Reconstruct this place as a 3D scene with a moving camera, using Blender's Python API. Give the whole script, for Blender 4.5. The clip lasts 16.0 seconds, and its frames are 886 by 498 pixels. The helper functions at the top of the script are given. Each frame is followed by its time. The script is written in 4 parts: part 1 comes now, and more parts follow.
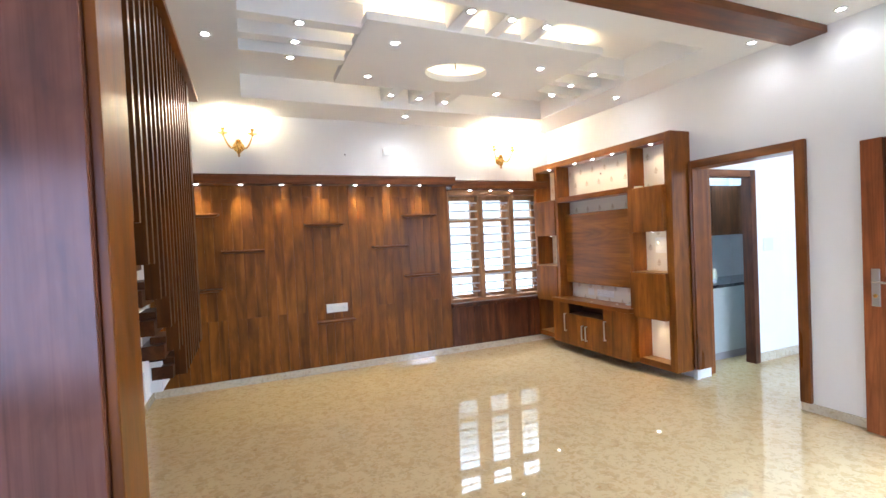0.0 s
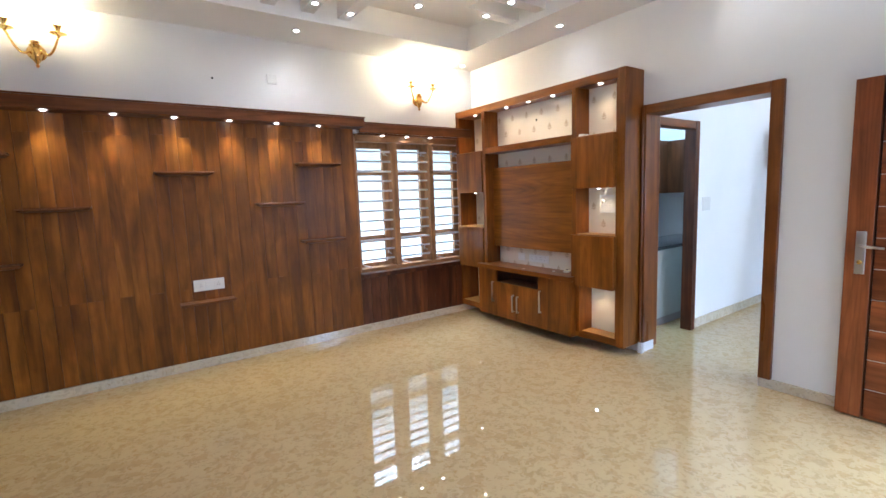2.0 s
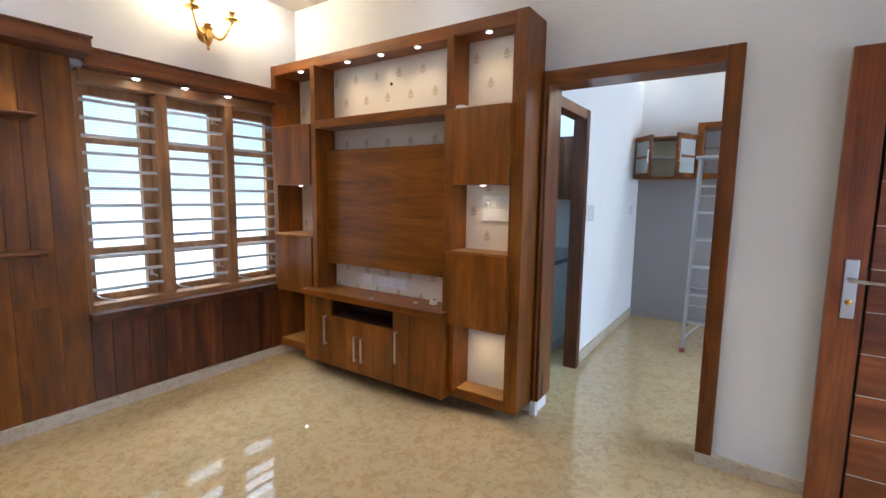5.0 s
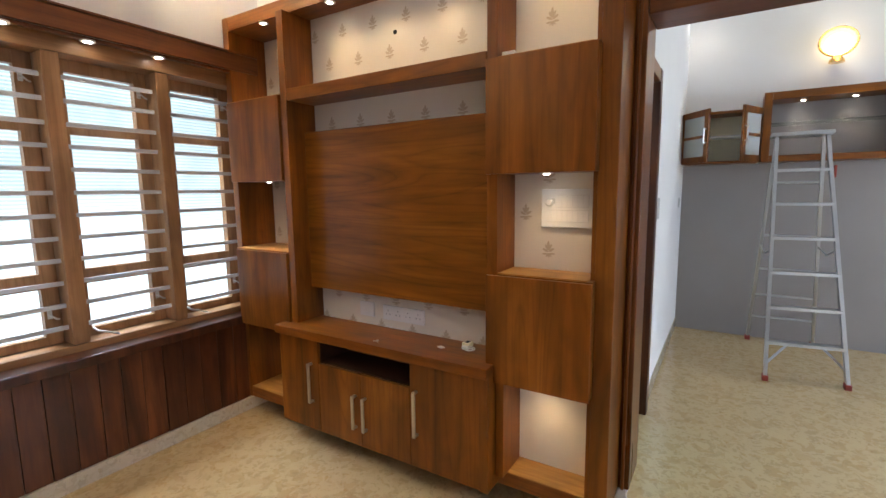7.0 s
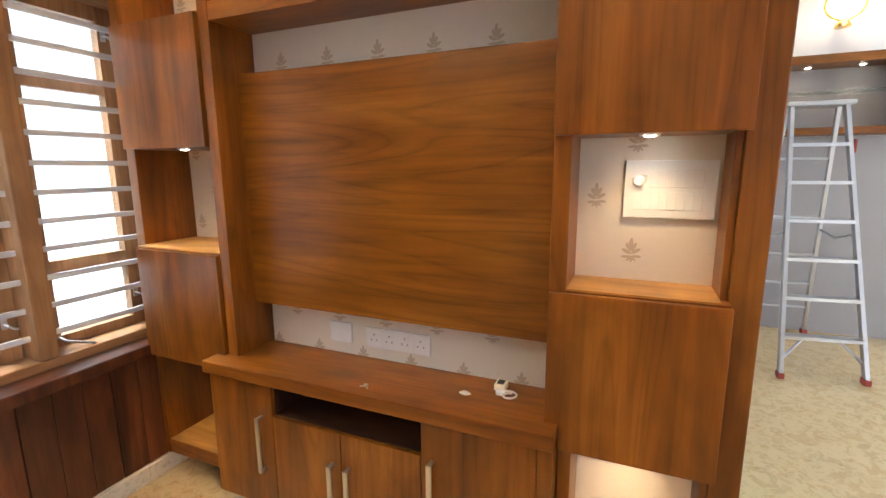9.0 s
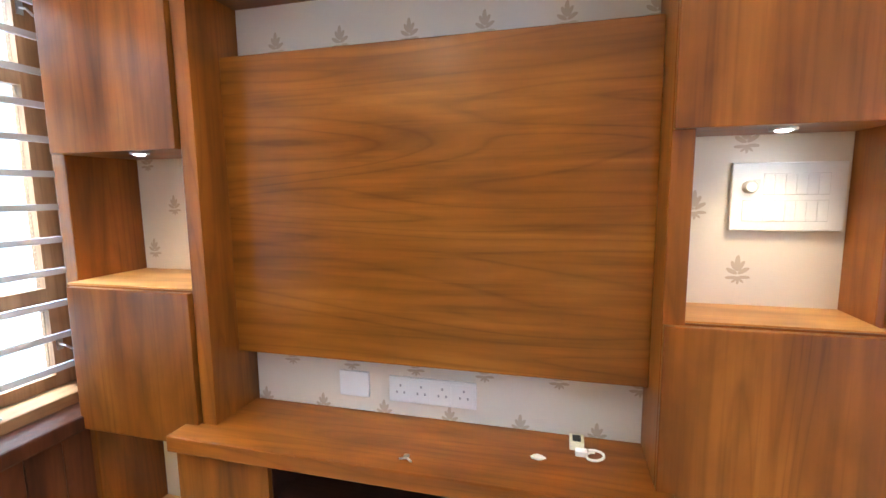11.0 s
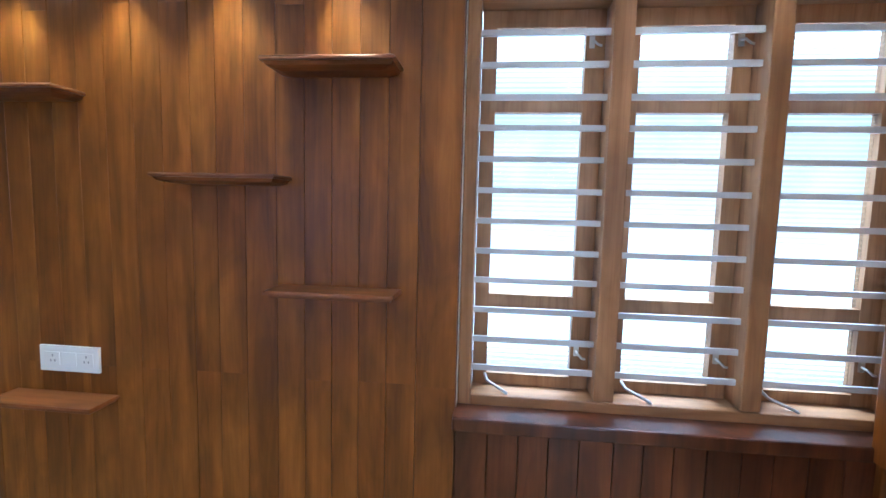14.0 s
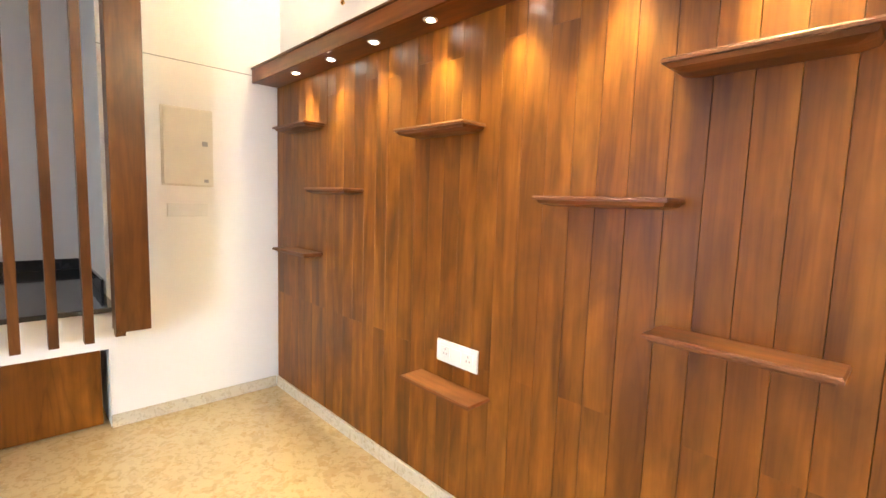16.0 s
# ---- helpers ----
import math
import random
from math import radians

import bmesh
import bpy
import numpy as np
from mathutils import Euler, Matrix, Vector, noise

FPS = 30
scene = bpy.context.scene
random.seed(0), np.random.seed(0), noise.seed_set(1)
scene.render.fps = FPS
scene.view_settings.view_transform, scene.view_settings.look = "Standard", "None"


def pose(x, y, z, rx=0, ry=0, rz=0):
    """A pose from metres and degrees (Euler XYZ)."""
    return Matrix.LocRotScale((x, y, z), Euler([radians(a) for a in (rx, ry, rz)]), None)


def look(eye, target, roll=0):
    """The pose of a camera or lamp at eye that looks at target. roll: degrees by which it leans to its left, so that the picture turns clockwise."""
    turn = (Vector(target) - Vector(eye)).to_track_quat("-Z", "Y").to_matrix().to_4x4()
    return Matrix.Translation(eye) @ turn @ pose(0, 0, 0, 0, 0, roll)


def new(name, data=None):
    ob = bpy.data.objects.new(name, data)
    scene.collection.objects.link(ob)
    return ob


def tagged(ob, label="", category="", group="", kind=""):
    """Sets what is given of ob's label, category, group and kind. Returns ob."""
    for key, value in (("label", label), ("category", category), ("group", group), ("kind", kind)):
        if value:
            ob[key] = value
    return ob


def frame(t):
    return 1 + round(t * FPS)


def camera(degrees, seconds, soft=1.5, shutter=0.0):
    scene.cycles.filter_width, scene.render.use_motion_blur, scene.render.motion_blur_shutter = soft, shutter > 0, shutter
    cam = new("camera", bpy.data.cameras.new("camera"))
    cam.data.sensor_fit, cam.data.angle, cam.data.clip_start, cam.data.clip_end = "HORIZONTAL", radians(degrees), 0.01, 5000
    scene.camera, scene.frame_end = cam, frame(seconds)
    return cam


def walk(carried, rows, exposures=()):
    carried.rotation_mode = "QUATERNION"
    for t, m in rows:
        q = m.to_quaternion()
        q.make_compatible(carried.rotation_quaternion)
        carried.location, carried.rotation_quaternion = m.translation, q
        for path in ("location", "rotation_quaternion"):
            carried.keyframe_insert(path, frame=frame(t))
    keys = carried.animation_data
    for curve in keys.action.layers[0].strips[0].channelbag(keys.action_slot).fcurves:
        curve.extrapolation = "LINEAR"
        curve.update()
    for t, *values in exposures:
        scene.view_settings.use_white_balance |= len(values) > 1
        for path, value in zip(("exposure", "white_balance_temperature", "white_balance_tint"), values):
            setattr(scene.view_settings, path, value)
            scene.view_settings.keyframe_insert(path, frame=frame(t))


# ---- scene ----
cam = camera(88.4, 16.0)
PATH = [
    (0, (-4.02, -5.561, 1.534), (-3.234, -3.722, 1.491), -2.6),
    (0.5, (-3.92, -5.436, 1.511), (-3.173, -3.585, 1.384), -1.9),
    (1, (-3.863, -5.161, 1.524), (-2.993, -3.369, 1.351), -2.2),
    (1.5, (-3.826, -4.899, 1.515), (-2.81, -3.191, 1.29), -2.9),
    (2, (-3.671, -4.61, 1.505), (-2.53, -2.985, 1.268), -2.1),
    (2.5, (-3.546, -4.375, 1.513), (-2.278, -2.848, 1.268), -0.6),
    (3, (-3.437, -4.054, 1.493), (-1.945, -2.751, 1.22), -1.9),
    (3.5, (-3.248, -3.88, 1.472), (-1.671, -2.679, 1.209), -1.2),
    (4, (-3.009, -3.747, 1.501), (-1.406, -2.584, 1.221), 0.1),
    (4.2, (-2.934, -3.687, 1.482), (-1.315, -2.54, 1.229), 0.2),
    (6.3, (-2.165, -2.93, 1.434), (-0.474, -1.889, 1.188), 0.8),
    (6.5, (-2.094, -2.837, 1.437), (-0.381, -1.833, 1.197), 0.2),
    (7, (-1.952, -2.662, 1.448), (-0.266, -1.616, 1.193), -0.7),
    (7.5, (-1.812, -2.515, 1.44), (-0.169, -1.404, 1.181), 0.6),
    (8, (-1.689, -2.352, 1.431), (-0.03, -1.276, 1.131), 1.6),
    (8.5, (-1.589, -2.153, 1.427), (0.171, -1.247, 1.137), -0.3),
    (8.7, (-1.538, -2.094, 1.433), (0.244, -1.244, 1.111), -0.4),
    (10.8, (-1.28, -1.592, 1.393), (0.659, -1.184, 1.121), -1.4),
    (11, (-1.286, -1.571, 1.388), (0.633, -1.068, 1.135), -0.6),
    (11.5, (-1.304, -1.556, 1.409), (0.463, -0.656, 1.146), 0.4),
    (12, (-1.274, -1.53, 1.437), (0.096, -0.102, 1.148), 0.6),
    (12.5, (-1.27, -1.553, 1.436), (-0.301, 0.178, 1.183), 0.7),
    (13, (-1.274, -1.592, 1.446), (-0.736, 0.321, 1.217), 0.6),
    (13.5, (-1.324, -1.608, 1.446), (-1.206, 0.376, 1.222), 1.2),
    (14, (-1.442, -1.582, 1.394), (-1.654, 0.398, 1.21), 1.4),
    (14.5, (-1.539, -1.554, 1.397), (-2.013, 0.38, 1.211), 1.7),
    (15, (-1.665, -1.517, 1.426), (-2.39, 0.333, 1.204), 1.5),
    (15.5, (-1.698, -1.509, 1.437), (-2.739, 0.185, 1.224), 1.2),
    (16, (-1.673, -1.453, 1.456), (-3.111, -0.078, 1.25), 1.9),
]
# stops, kelvin and tint of the camera's own exposure along the walk
EXPOSURES = [(0.0, 0.97, 5400, 12), (0.5, 0.60, 5400, 12), (2.0, 0.56, 5350, 12), (4.0, 0.45, 5250, 12), (6.5, 0.02, 5950, 13), (7.5, 0.30, 6200, 14), (8.5, 0.70, 6400, 15), (11.0, 1.45, 5300, 9),
             (11.5, 1.42, 5150, 9), (12.0, 0.40, 4950, 9), (12.5, 0.20, 4550, 10), (13.0, 0.70, 4650, 9), (13.5, 0.66, 4600, 8), (14.3, 0.62, 4800, 8), (15.0, 1.08, 5500, 10), (15.5, 1.34, 5900, 11), (16.0, 1.82, 6350, 12)]
walk(cam, [(t, look(eye, target, roll)) for t, eye, target, roll in PATH], EXPOSURES)

# ---- world and daylight ----
world = bpy.data.worlds.new("sky")
scene.world = world
world.use_nodes = True
wn = world.node_tree.nodes
sky = wn.new("ShaderNodeTexSky")
sky.sky_type = 'NISHITA'
sky.sun_disc = False
sky.sun_elevation, sky.sun_rotation = radians(55), radians(150)
wn["Background"].inputs[1].default_value = 0.12
world.node_tree.links.new(sky.outputs[0], wn["Background"].inputs[0])


def area_lamp(name, m, w, h, watts, color):
    d = bpy.data.lights.new(name, 'AREA')
    d.shape, d.size, d.size_y, d.energy, d.color = 'RECTANGLE', w, h, watts, color
    o = new(name, d)
    o.matrix_world = m
    return o


def spot_lamp(name, place, target, watts, degrees=70, blend=0.6, color=(1, 0.78, 0.5), radius=0.02):
    d = bpy.data.lights.new(name, 'SPOT')
    d.energy, d.spot_size, d.spot_blend, d.color, d.shadow_soft_size = watts, radians(degrees), blend, color, radius
    o = new(name, d)
    o.matrix_world = look(place, target)
    return o


DAY = (0.74, 0.87, 1.0)
WARM = (1.0, 0.80, 0.46)
# daylight for the openings: the living room window, the entrance, the dining window
area_lamp("window_daylight", look((-0.75, 1.9, 4.6), (-0.75, -0.9, 0.5)), 3.2, 2.0, 560, DAY)
area_lamp("entrance_daylight", look((0.25, -5.25, 1.2), (-0.75, -4.95, 0.0)), 1.0, 1.8, 95, DAY)
area_lamp("dining_daylight", look((1.9, -6.85, 1.5), (1.9, -3, 1.2)), 1.8, 1.5, 66, DAY)
# added fill lamp hidden under the kitchen ceiling, pointing down
area_lamp("kitchen_fill", look((1.5, -1.75, 3.0), (1.5, -1.75, 0.0)), 1.2, 0.5, 32, (0.6, 0.88, 1.0))
# added fill lamp beside the stair, in an unseen wall gap
area_lamp("stair_fill", look((-6.0, -3.2, 2.0), (-4.5, -2.4, 1.2)), 0.9, 1.2, 1.6, DAY)
area_lamp("hall_daylight", look((-5.8, -8.3, 1.35), (-5.2, -4, 1.2)), 2.7, 2.1, 4, (0.68, 0.82, 1.0))
# added fill lamp out of view that brightens the east wall
area_lamp("side_fill", look((-7.6, -6.1, 1.1), (-3.0, -6.0, 1.1)), 1.7, 2.0, 16, (0.68, 0.82, 1.0))


# ---- materials ----
def material(name, rough=0.5, metal=0.0, color=(0.8, 0.8, 0.8)):
    m = bpy.data.materials.new(name)
    m.use_nodes = True
    b = m.node_tree.nodes["Principled BSDF"]
    b.inputs["Base Color"].default_value = (*color, 1)
    b.inputs["Roughness"].default_value = rough
    b.inputs["Metallic"].default_value = metal
    return m, m.node_tree.nodes, m.node_tree.links, b


def ramp(nodes, stops):
    r = nodes.new("ShaderNodeValToRGB")
    e = r.color_ramp.elements
    while len(e) < len(stops):
        e.new(0.5)
    for el, (p, c) in zip(e, stops):
        el.position, el.color = p, (*c, 1)
    return r


def shifted(nodes, links, amount=37.0):
    """Object coordinates, moved by each object's own random number."""
    tc, info = nodes.new("ShaderNodeTexCoord"), nodes.new("ShaderNodeObjectInfo")
    mul = nodes.new("ShaderNodeMath")
    mul.operation = 'MULTIPLY'
    mul.inputs[1].default_value = amount
    links.new(info.outputs["Random"], mul.inputs[0])
    add = nodes.new("ShaderNodeVectorMath")
    links.new(tc.outputs["Object"], add.inputs[0])
    links.new(mul.outputs[0], add.inputs[1])
    return add.outputs[0], info.outputs["Random"]


def noise_tex(nodes, links, vec, scale, detail=4, distortion=0.0, rough=0.55):
    n = nodes.new("ShaderNodeTexNoise")
    n.inputs["Scale"].default_value, n.inputs["Detail"].default_value = scale, detail
    n.inputs["Distortion"].default_value, n.inputs["Roughness"].default_value = distortion, rough
    links.new(vec, n.inputs["Vector"])
    return n.outputs["Fac"]


def stretched(nodes, links, vec, scale):
    mp = nodes.new("ShaderNodeMapping")
    mp.inputs["Scale"].default_value = scale
    links.new(vec, mp.inputs["Vector"])
    return mp.outputs[0]


def mixed(nodes, links, kind, fac, a, b):
    mx = nodes.new("ShaderNodeMix")
    mx.data_type, mx.blend_type = 'RGBA', kind
    if isinstance(fac, float):
        mx.inputs[0].default_value = fac
    else:
        links.new(fac, mx.inputs[0])
    for sock, v in ((mx.inputs[6], a), (mx.inputs[7], b)):
        if isinstance(v, tuple):
            sock.default_value = (*v, 1)
        else:
            links.new(v, sock)
    return mx.outputs[2]


def bumped(nodes, links, b, height, strength, distance=0.002):
    bp = nodes.new("ShaderNodeBump")
    bp.inputs["Strength"].default_value, bp.inputs["Distance"].default_value = strength, distance
    links.new(height, bp.inputs["Height"])
    links.new(bp.outputs[0], b.inputs["Normal"])


def wood(name, dark, mid, light, axis='z', rough=0.35, vary=0.5, coat=0.0, figure=1.0, bump=0.25, run=0.35, wild=1.1, rings=0.45, patches=1.0):
    """Grained wood: growth rings cut along the axis, soft broad figure, pores, and a tone of its own for each piece."""
    m, n, l, b = material(name, rough)
    vec, rnd = shifted(n, l)

    def along(across, length):
        return stretched(n, l, vec, {'x': (length, across, across), 'y': (across, length, across), 'z': (across, across, length)}[axis])

    broad = noise_tex(n, l, along(8, run * 1.6), 1.2 * figure, 4, wild, 0.55)
    streak = noise_tex(n, l, along(90, 2.5), 1.0, 3, 0.2)
    growth = noise_tex(n, l, along(4.2, run * 0.9), 1.0, 1.5, 0.5, 0.45)
    patch = noise_tex(n, l, along(5.0, 2.0), 1.5, 3, 0.6)
    col = ramp(n, [(0.28, dark), (0.48, mid), (0.70, light)])
    l.new(broad, col.inputs[0])
    # growth rings as level lines of a slow field
    many = n.new("ShaderNodeMath")
    many.operation = 'MULTIPLY'
    many.inputs[1].default_value = 15 * figure
    l.new(growth, many.inputs[0])
    saw = n.new("ShaderNodeMath")
    saw.operation = 'FRACT'
    l.new(many.outputs[0], saw.inputs[0])
    ring = ramp(n, [(0.0, (0.58, 0.50, 0.43)), (0.14, (0.93, 0.91, 0.88)), (0.62, (1.05, 1.05, 1.05)), (0.90, (0.86, 0.82, 0.77)), (1.0, (0.62, 0.54, 0.47))])
    l.new(saw.outputs[0], ring.inputs[0])
    pores = ramp(n, [(0.34, (0.55, 0.48, 0.42)), (0.50, (1, 1, 1))])
    l.new(streak, pores.inputs[0])
    out = mixed(n, l, 'MULTIPLY', rings, col.outputs[0], ring.outputs[0])
    out = mixed(n, l, 'MULTIPLY', 0.28, out, pores.outputs[0])
    tone = n.new("ShaderNodeMapRange")
    tone.inputs["To Min"].default_value, tone.inputs["To Max"].default_value = 1 - vary, 1 + vary * 0.5
    l.new(rnd, tone.inputs["Value"])
    pm = n.new("ShaderNodeMapRange")
    pm.inputs["From Min"].default_value, pm.inputs["From Max"].default_value = 0.32, 0.68
    pm.inputs["To Min"].default_value, pm.inputs["To Max"].default_value = 1 - 0.28 * patches, 1 + 0.2 * patches
    l.new(patch, pm.inputs["Value"])
    mul = n.new("ShaderNodeMath")
    mul.operation = 'MULTIPLY'
    l.new(tone.outputs[0], mul.inputs[0])
    l.new(pm.outputs[0], mul.inputs[1])
    sc = n.new("ShaderNodeVectorMath")
    sc.operation = 'SCALE'
    l.new(out, sc.inputs[0])
    l.new(mul.outputs[0], sc.inputs["Scale"])
    l.new(sc.outputs[0], b.inputs["Base Color"])
    rr = n.new("ShaderNodeMapRange")
    rr.inputs["To Min"].default_value, rr.inputs["To Max"].default_value = rough - 0.07, rough + 0.12
    l.new(broad, rr.inputs["Value"])
    l.new(rr.outputs[0], b.inputs["Roughness"])
    b.inputs["Coat Weight"].default_value, b.inputs["Coat Roughness"].default_value = coat * 0.5, 0.2
    b.inputs["Specular IOR Level"].default_value = 0.32
    bumped(n, l, b, streak, bump, 0.0012)
    return m


def plaster(name, color, rough=0.7, mottling=0.06):
    m, n, l, b = material(name, rough)
    tc = n.new("ShaderNodeTexCoord")
    big = noise_tex(n, l, tc.outputs["Object"], 1.1, 3)
    small = noise_tex(n, l, tc.outputs["Object"], 140, 3)
    r = ramp(n, [(0.3, tuple(c * (1 - mottling) for c in color)), (0.7, color)])
    l.new(big, r.inputs[0])
    l.new(r.outputs[0], b.inputs["Base Color"])
    bumped(n, l, b, small, 0.12, 0.0015)
    return m


def marble(name, base, clast, dark, rough, size=1.0):
    """Polished breccia stone: pale ground, ragged tan clasts of a few centimetres, small flecks and clouds."""
    m, n, l, b = material(name, rough)
    tc = n.new("ShaderNodeTexCoord")
    vec = tc.outputs["Object"]
    wn_ = n.new("ShaderNodeTexNoise")
    wn_.inputs["Scale"].default_value, wn_.inputs["Detail"].default_value = 13 / size, 4
    l.new(vec, wn_.inputs["Vector"])
    wv = n.new("ShaderNodeVectorMath")
    wv.operation = 'MULTIPLY_ADD'
    wv.inputs[1].default_value = (0.16 * size, 0.16 * size, 0.16 * size)
    l.new(wn_.outputs["Color"], wv.inputs[0])
    l.new(vec, wv.inputs[2])
    cols = []
    for scale, lo in ((22, 0.66), (46, 0.70)):
        v = n.new("ShaderNodeTexVoronoi")
        v.inputs["Scale"].default_value = scale / size
        l.new(wv.outputs[0], v.inputs["Vector"])
        sp = n.new("ShaderNodeSeparateColor")
        l.new(v.outputs["Color"], sp.inputs[0])
        r = ramp(n, [(lo, (0, 0, 0)), (lo + 0.2, (1, 1, 1))])
        l.new(sp.outputs[0], r.inputs[0])
        cols.append(r.outputs[0])
    cloud = noise_tex(n, l, vec, 1.7 / size, 4, 0.4)
    r0 = ramp(n, [(0.32, tuple((3 * p + q) / 4 for p, q in zip(base, clast))), (0.62, base)])
    l.new(cloud, r0.inputs[0])
    c = mixed(n, l, 'MIX', cols[0], r0.outputs[0], clast)
    half = n.new("ShaderNodeMath")
    half.operation = 'MULTIPLY'
    half.inputs[1].default_value = 0.55
    l.new(cols[1], half.inputs[0])
    c = mixed(n, l, 'MIX', half.outputs[0], c, tuple(0.8 * q for q in clast))
    fleck = ramp(n, [(0.60, (1, 1, 1)), (0.70, dark)])
    l.new(noise_tex(n, l, vec, 30 / size, 5, 0.8), fleck.inputs[0])
    c = mixed(n, l, 'MULTIPLY', 0.6, c, fleck.outputs[0])
    l.new(c, b.inputs["Base Color"])
    wave = noise_tex(n, l, vec, 4.5, 2)
    b.inputs["IOR"].default_value = 1.62
    bumped(n, l, b, wave, 0.02, 0.0025)
    return m


def metal(name, color, rough, brushed=0.05):
    m, n, l, b = material(name, rough, 1.0, color)
    vec, _ = shifted(n, l)
    s = noise_tex(n, l, vec, 450, 2)
    rr = n.new("ShaderNodeMapRange")
    rr.inputs["To Min"].default_value, rr.inputs["To Max"].default_value = max(rough - brushed, 0.03), rough + brushed
    l.new(s, rr.inputs["Value"])
    l.new(rr.outputs[0], b.inputs["Roughness"])
    return m


def glow(name, color, strength):
    m, n, l, b = material(name, 0.4, 0, color)
    b.inputs["Emission Color"].default_value = (*color, 1)
    b.inputs["Emission Strength"].default_value = strength
    return m


def plastic(name, color, rough=0.3):
    m, n, l, b = material(name, rough, 0, color)
    tc = n.new("ShaderNodeTexCoord")
    r = ramp(n, [(0.3, tuple(c * 0.94 for c in color)), (0.7, color)])
    l.new(noise_tex(n, l, tc.outputs["Object"], 9, 3), r.inputs[0])
    l.new(r.outputs[0], b.inputs["Base Color"])
    return m


BOARD = wood("teak_boards", (0.095, 0.029, 0.0035), (0.195, 0.064, 0.0055), (0.30, 0.111, 0.011), 'z', 0.40, 0.11, 0.08, 0.9, 0.2, 0.5, 0.8, 0.22)
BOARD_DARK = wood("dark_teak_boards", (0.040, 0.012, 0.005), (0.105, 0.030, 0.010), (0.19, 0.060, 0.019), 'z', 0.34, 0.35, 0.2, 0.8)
TEAK_Z = wood("teak_upright", (0.140, 0.040, 0.0033), (0.222, 0.069, 0.0048), (0.30, 0.103, 0.009), 'z', 0.33, 0.14, 0.18, 1.0, 0.2, 0.35, 0.4, 0.5)

TEAK_Y = wood("teak_across", (0.140, 0.040, 0.0033), (0.222, 0.069, 0.0048), (0.30, 0.103, 0.009), 'y', 0.33, 0.14, 0.18, 1.0, 0.2, 0.35, 0.4, 0.5)
# teak shelf tone raised to hold the glow of the spotlights above
LIT_SHELF = wood("shelf_veneer_lit", (0.40, 0.19, 0.045), (0.47, 0.24, 0.065), (0.53, 0.29, 0.09), 'y', 0.4, 0.05, 0.1, 0.8)
TEAK_X = wood("teak_along", (0.09, 0.027, 0.006), (0.15, 0.046, 0.010), (0.21, 0.070, 0.017), 'x', 0.34, 0.14, 0.22)
PANEL = wood("television_panel_veneer", (0.135, 0.043, 0.003), (0.215, 0.072, 0.005), (0.285, 0.107, 0.009), 'y', 0.29, 0.04, 0.25, 1.25, 0.2, 0.40, 0.8, 0.6, 0.45)
FRAME_Z = wood("door_frame_wood", (0.12, 0.034, 0.006), (0.19, 0.058, 0.009), (0.26, 0.088, 0.015), 'z', 0.28, 0.12, 0.3, 0.6)
FRAME_Y = wood("door_frame_head_wood", (0.12, 0.034, 0.006), (0.19, 0.058, 0.009), (0.26, 0.088, 0.015), 'y', 0.28, 0.12, 0.3, 0.6)
DOOR_Y = wood("main_door_wood", (0.11, 0.026, 0.008), (0.22, 0.060, 0.016), (0.32, 0.105, 0.032), 'y', 0.31, 0.25, 0.3, 0.7)
# window wood paled and greyed to carry the daylight haze over it
WIN_Z = wood("hazed_window_wood_upright", (0.27, 0.135, 0.052), (0.35, 0.18, 0.074), (0.41, 0.22, 0.098), 'z', 0.42, 0.10, 0.1, 0.7)
WIN_X = wood("hazed_window_wood_across", (0.27, 0.135, 0.052), (0.35, 0.18, 0.074), (0.41, 0.22, 0.098), 'x', 0.42, 0.10, 0.1, 0.7)
DARKWOOD = wood("dark_frame_wood", (0.035, 0.013, 0.005), (0.065, 0.022, 0.008), (0.10, 0.036, 0.013), 'z', 0.4, 0.1, 0.1)
# near-black wood tone that paints the shade inside recesses
SHADEWOOD = wood("shaded_recess_wood", (0.03, 0.012, 0.006), (0.05, 0.02, 0.01), (0.08, 0.032, 0.014), 'y', 0.5, 0.1)
DOOR_Z = wood("main_door_stile_wood", (0.11, 0.026, 0.008), (0.22, 0.060, 0.016), (0.32, 0.105, 0.032), 'z', 0.31, 0.2, 0.3, 0.7)
# purple cast of reflected daylight is mixed into this wood colour
CLAD = wood("wall_end_wood_skylit", (0.11, 0.036, 0.022), (0.17, 0.058, 0.03), (0.23, 0.085, 0.04), 'z', 0.15, 0.05, 1.2, 0.5)
SLAT = wood("slat_wood", (0.055, 0.017, 0.003), (0.095, 0.031, 0.005), (0.14, 0.05, 0.009), 'z', 0.33, 0.2, 0.3)
STAIRWOOD = wood("stair_edge_wood", (0.045, 0.014, 0.004), (0.08, 0.026, 0.006), (0.12, 0.042, 0.010), 'y', 0.36, 0.2, 0.2)
WHITE = plaster("white_wall_paint", (0.84, 0.835, 0.82))
CEIL = plaster("ceiling_paint", (0.88, 0.88, 0.87), 0.8, 0.03)
GREY = plaster("grey_feature_paint", (0.30, 0.275, 0.265), 0.65, 0.12)
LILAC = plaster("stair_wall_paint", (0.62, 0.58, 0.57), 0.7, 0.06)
PAPER = plaster("cream_wallpaper", (0.74, 0.68, 0.57), 0.6, 0.05)
MOTIF, _n, _l, _b = material("wallpaper_print", 0.55, 0, (0.52, 0.43, 0.31))
FLOOR = marble("beige_polished_marble", (0.55, 0.412, 0.218), (0.49, 0.345, 0.165), (0.78, 0.62, 0.42), 0.012)
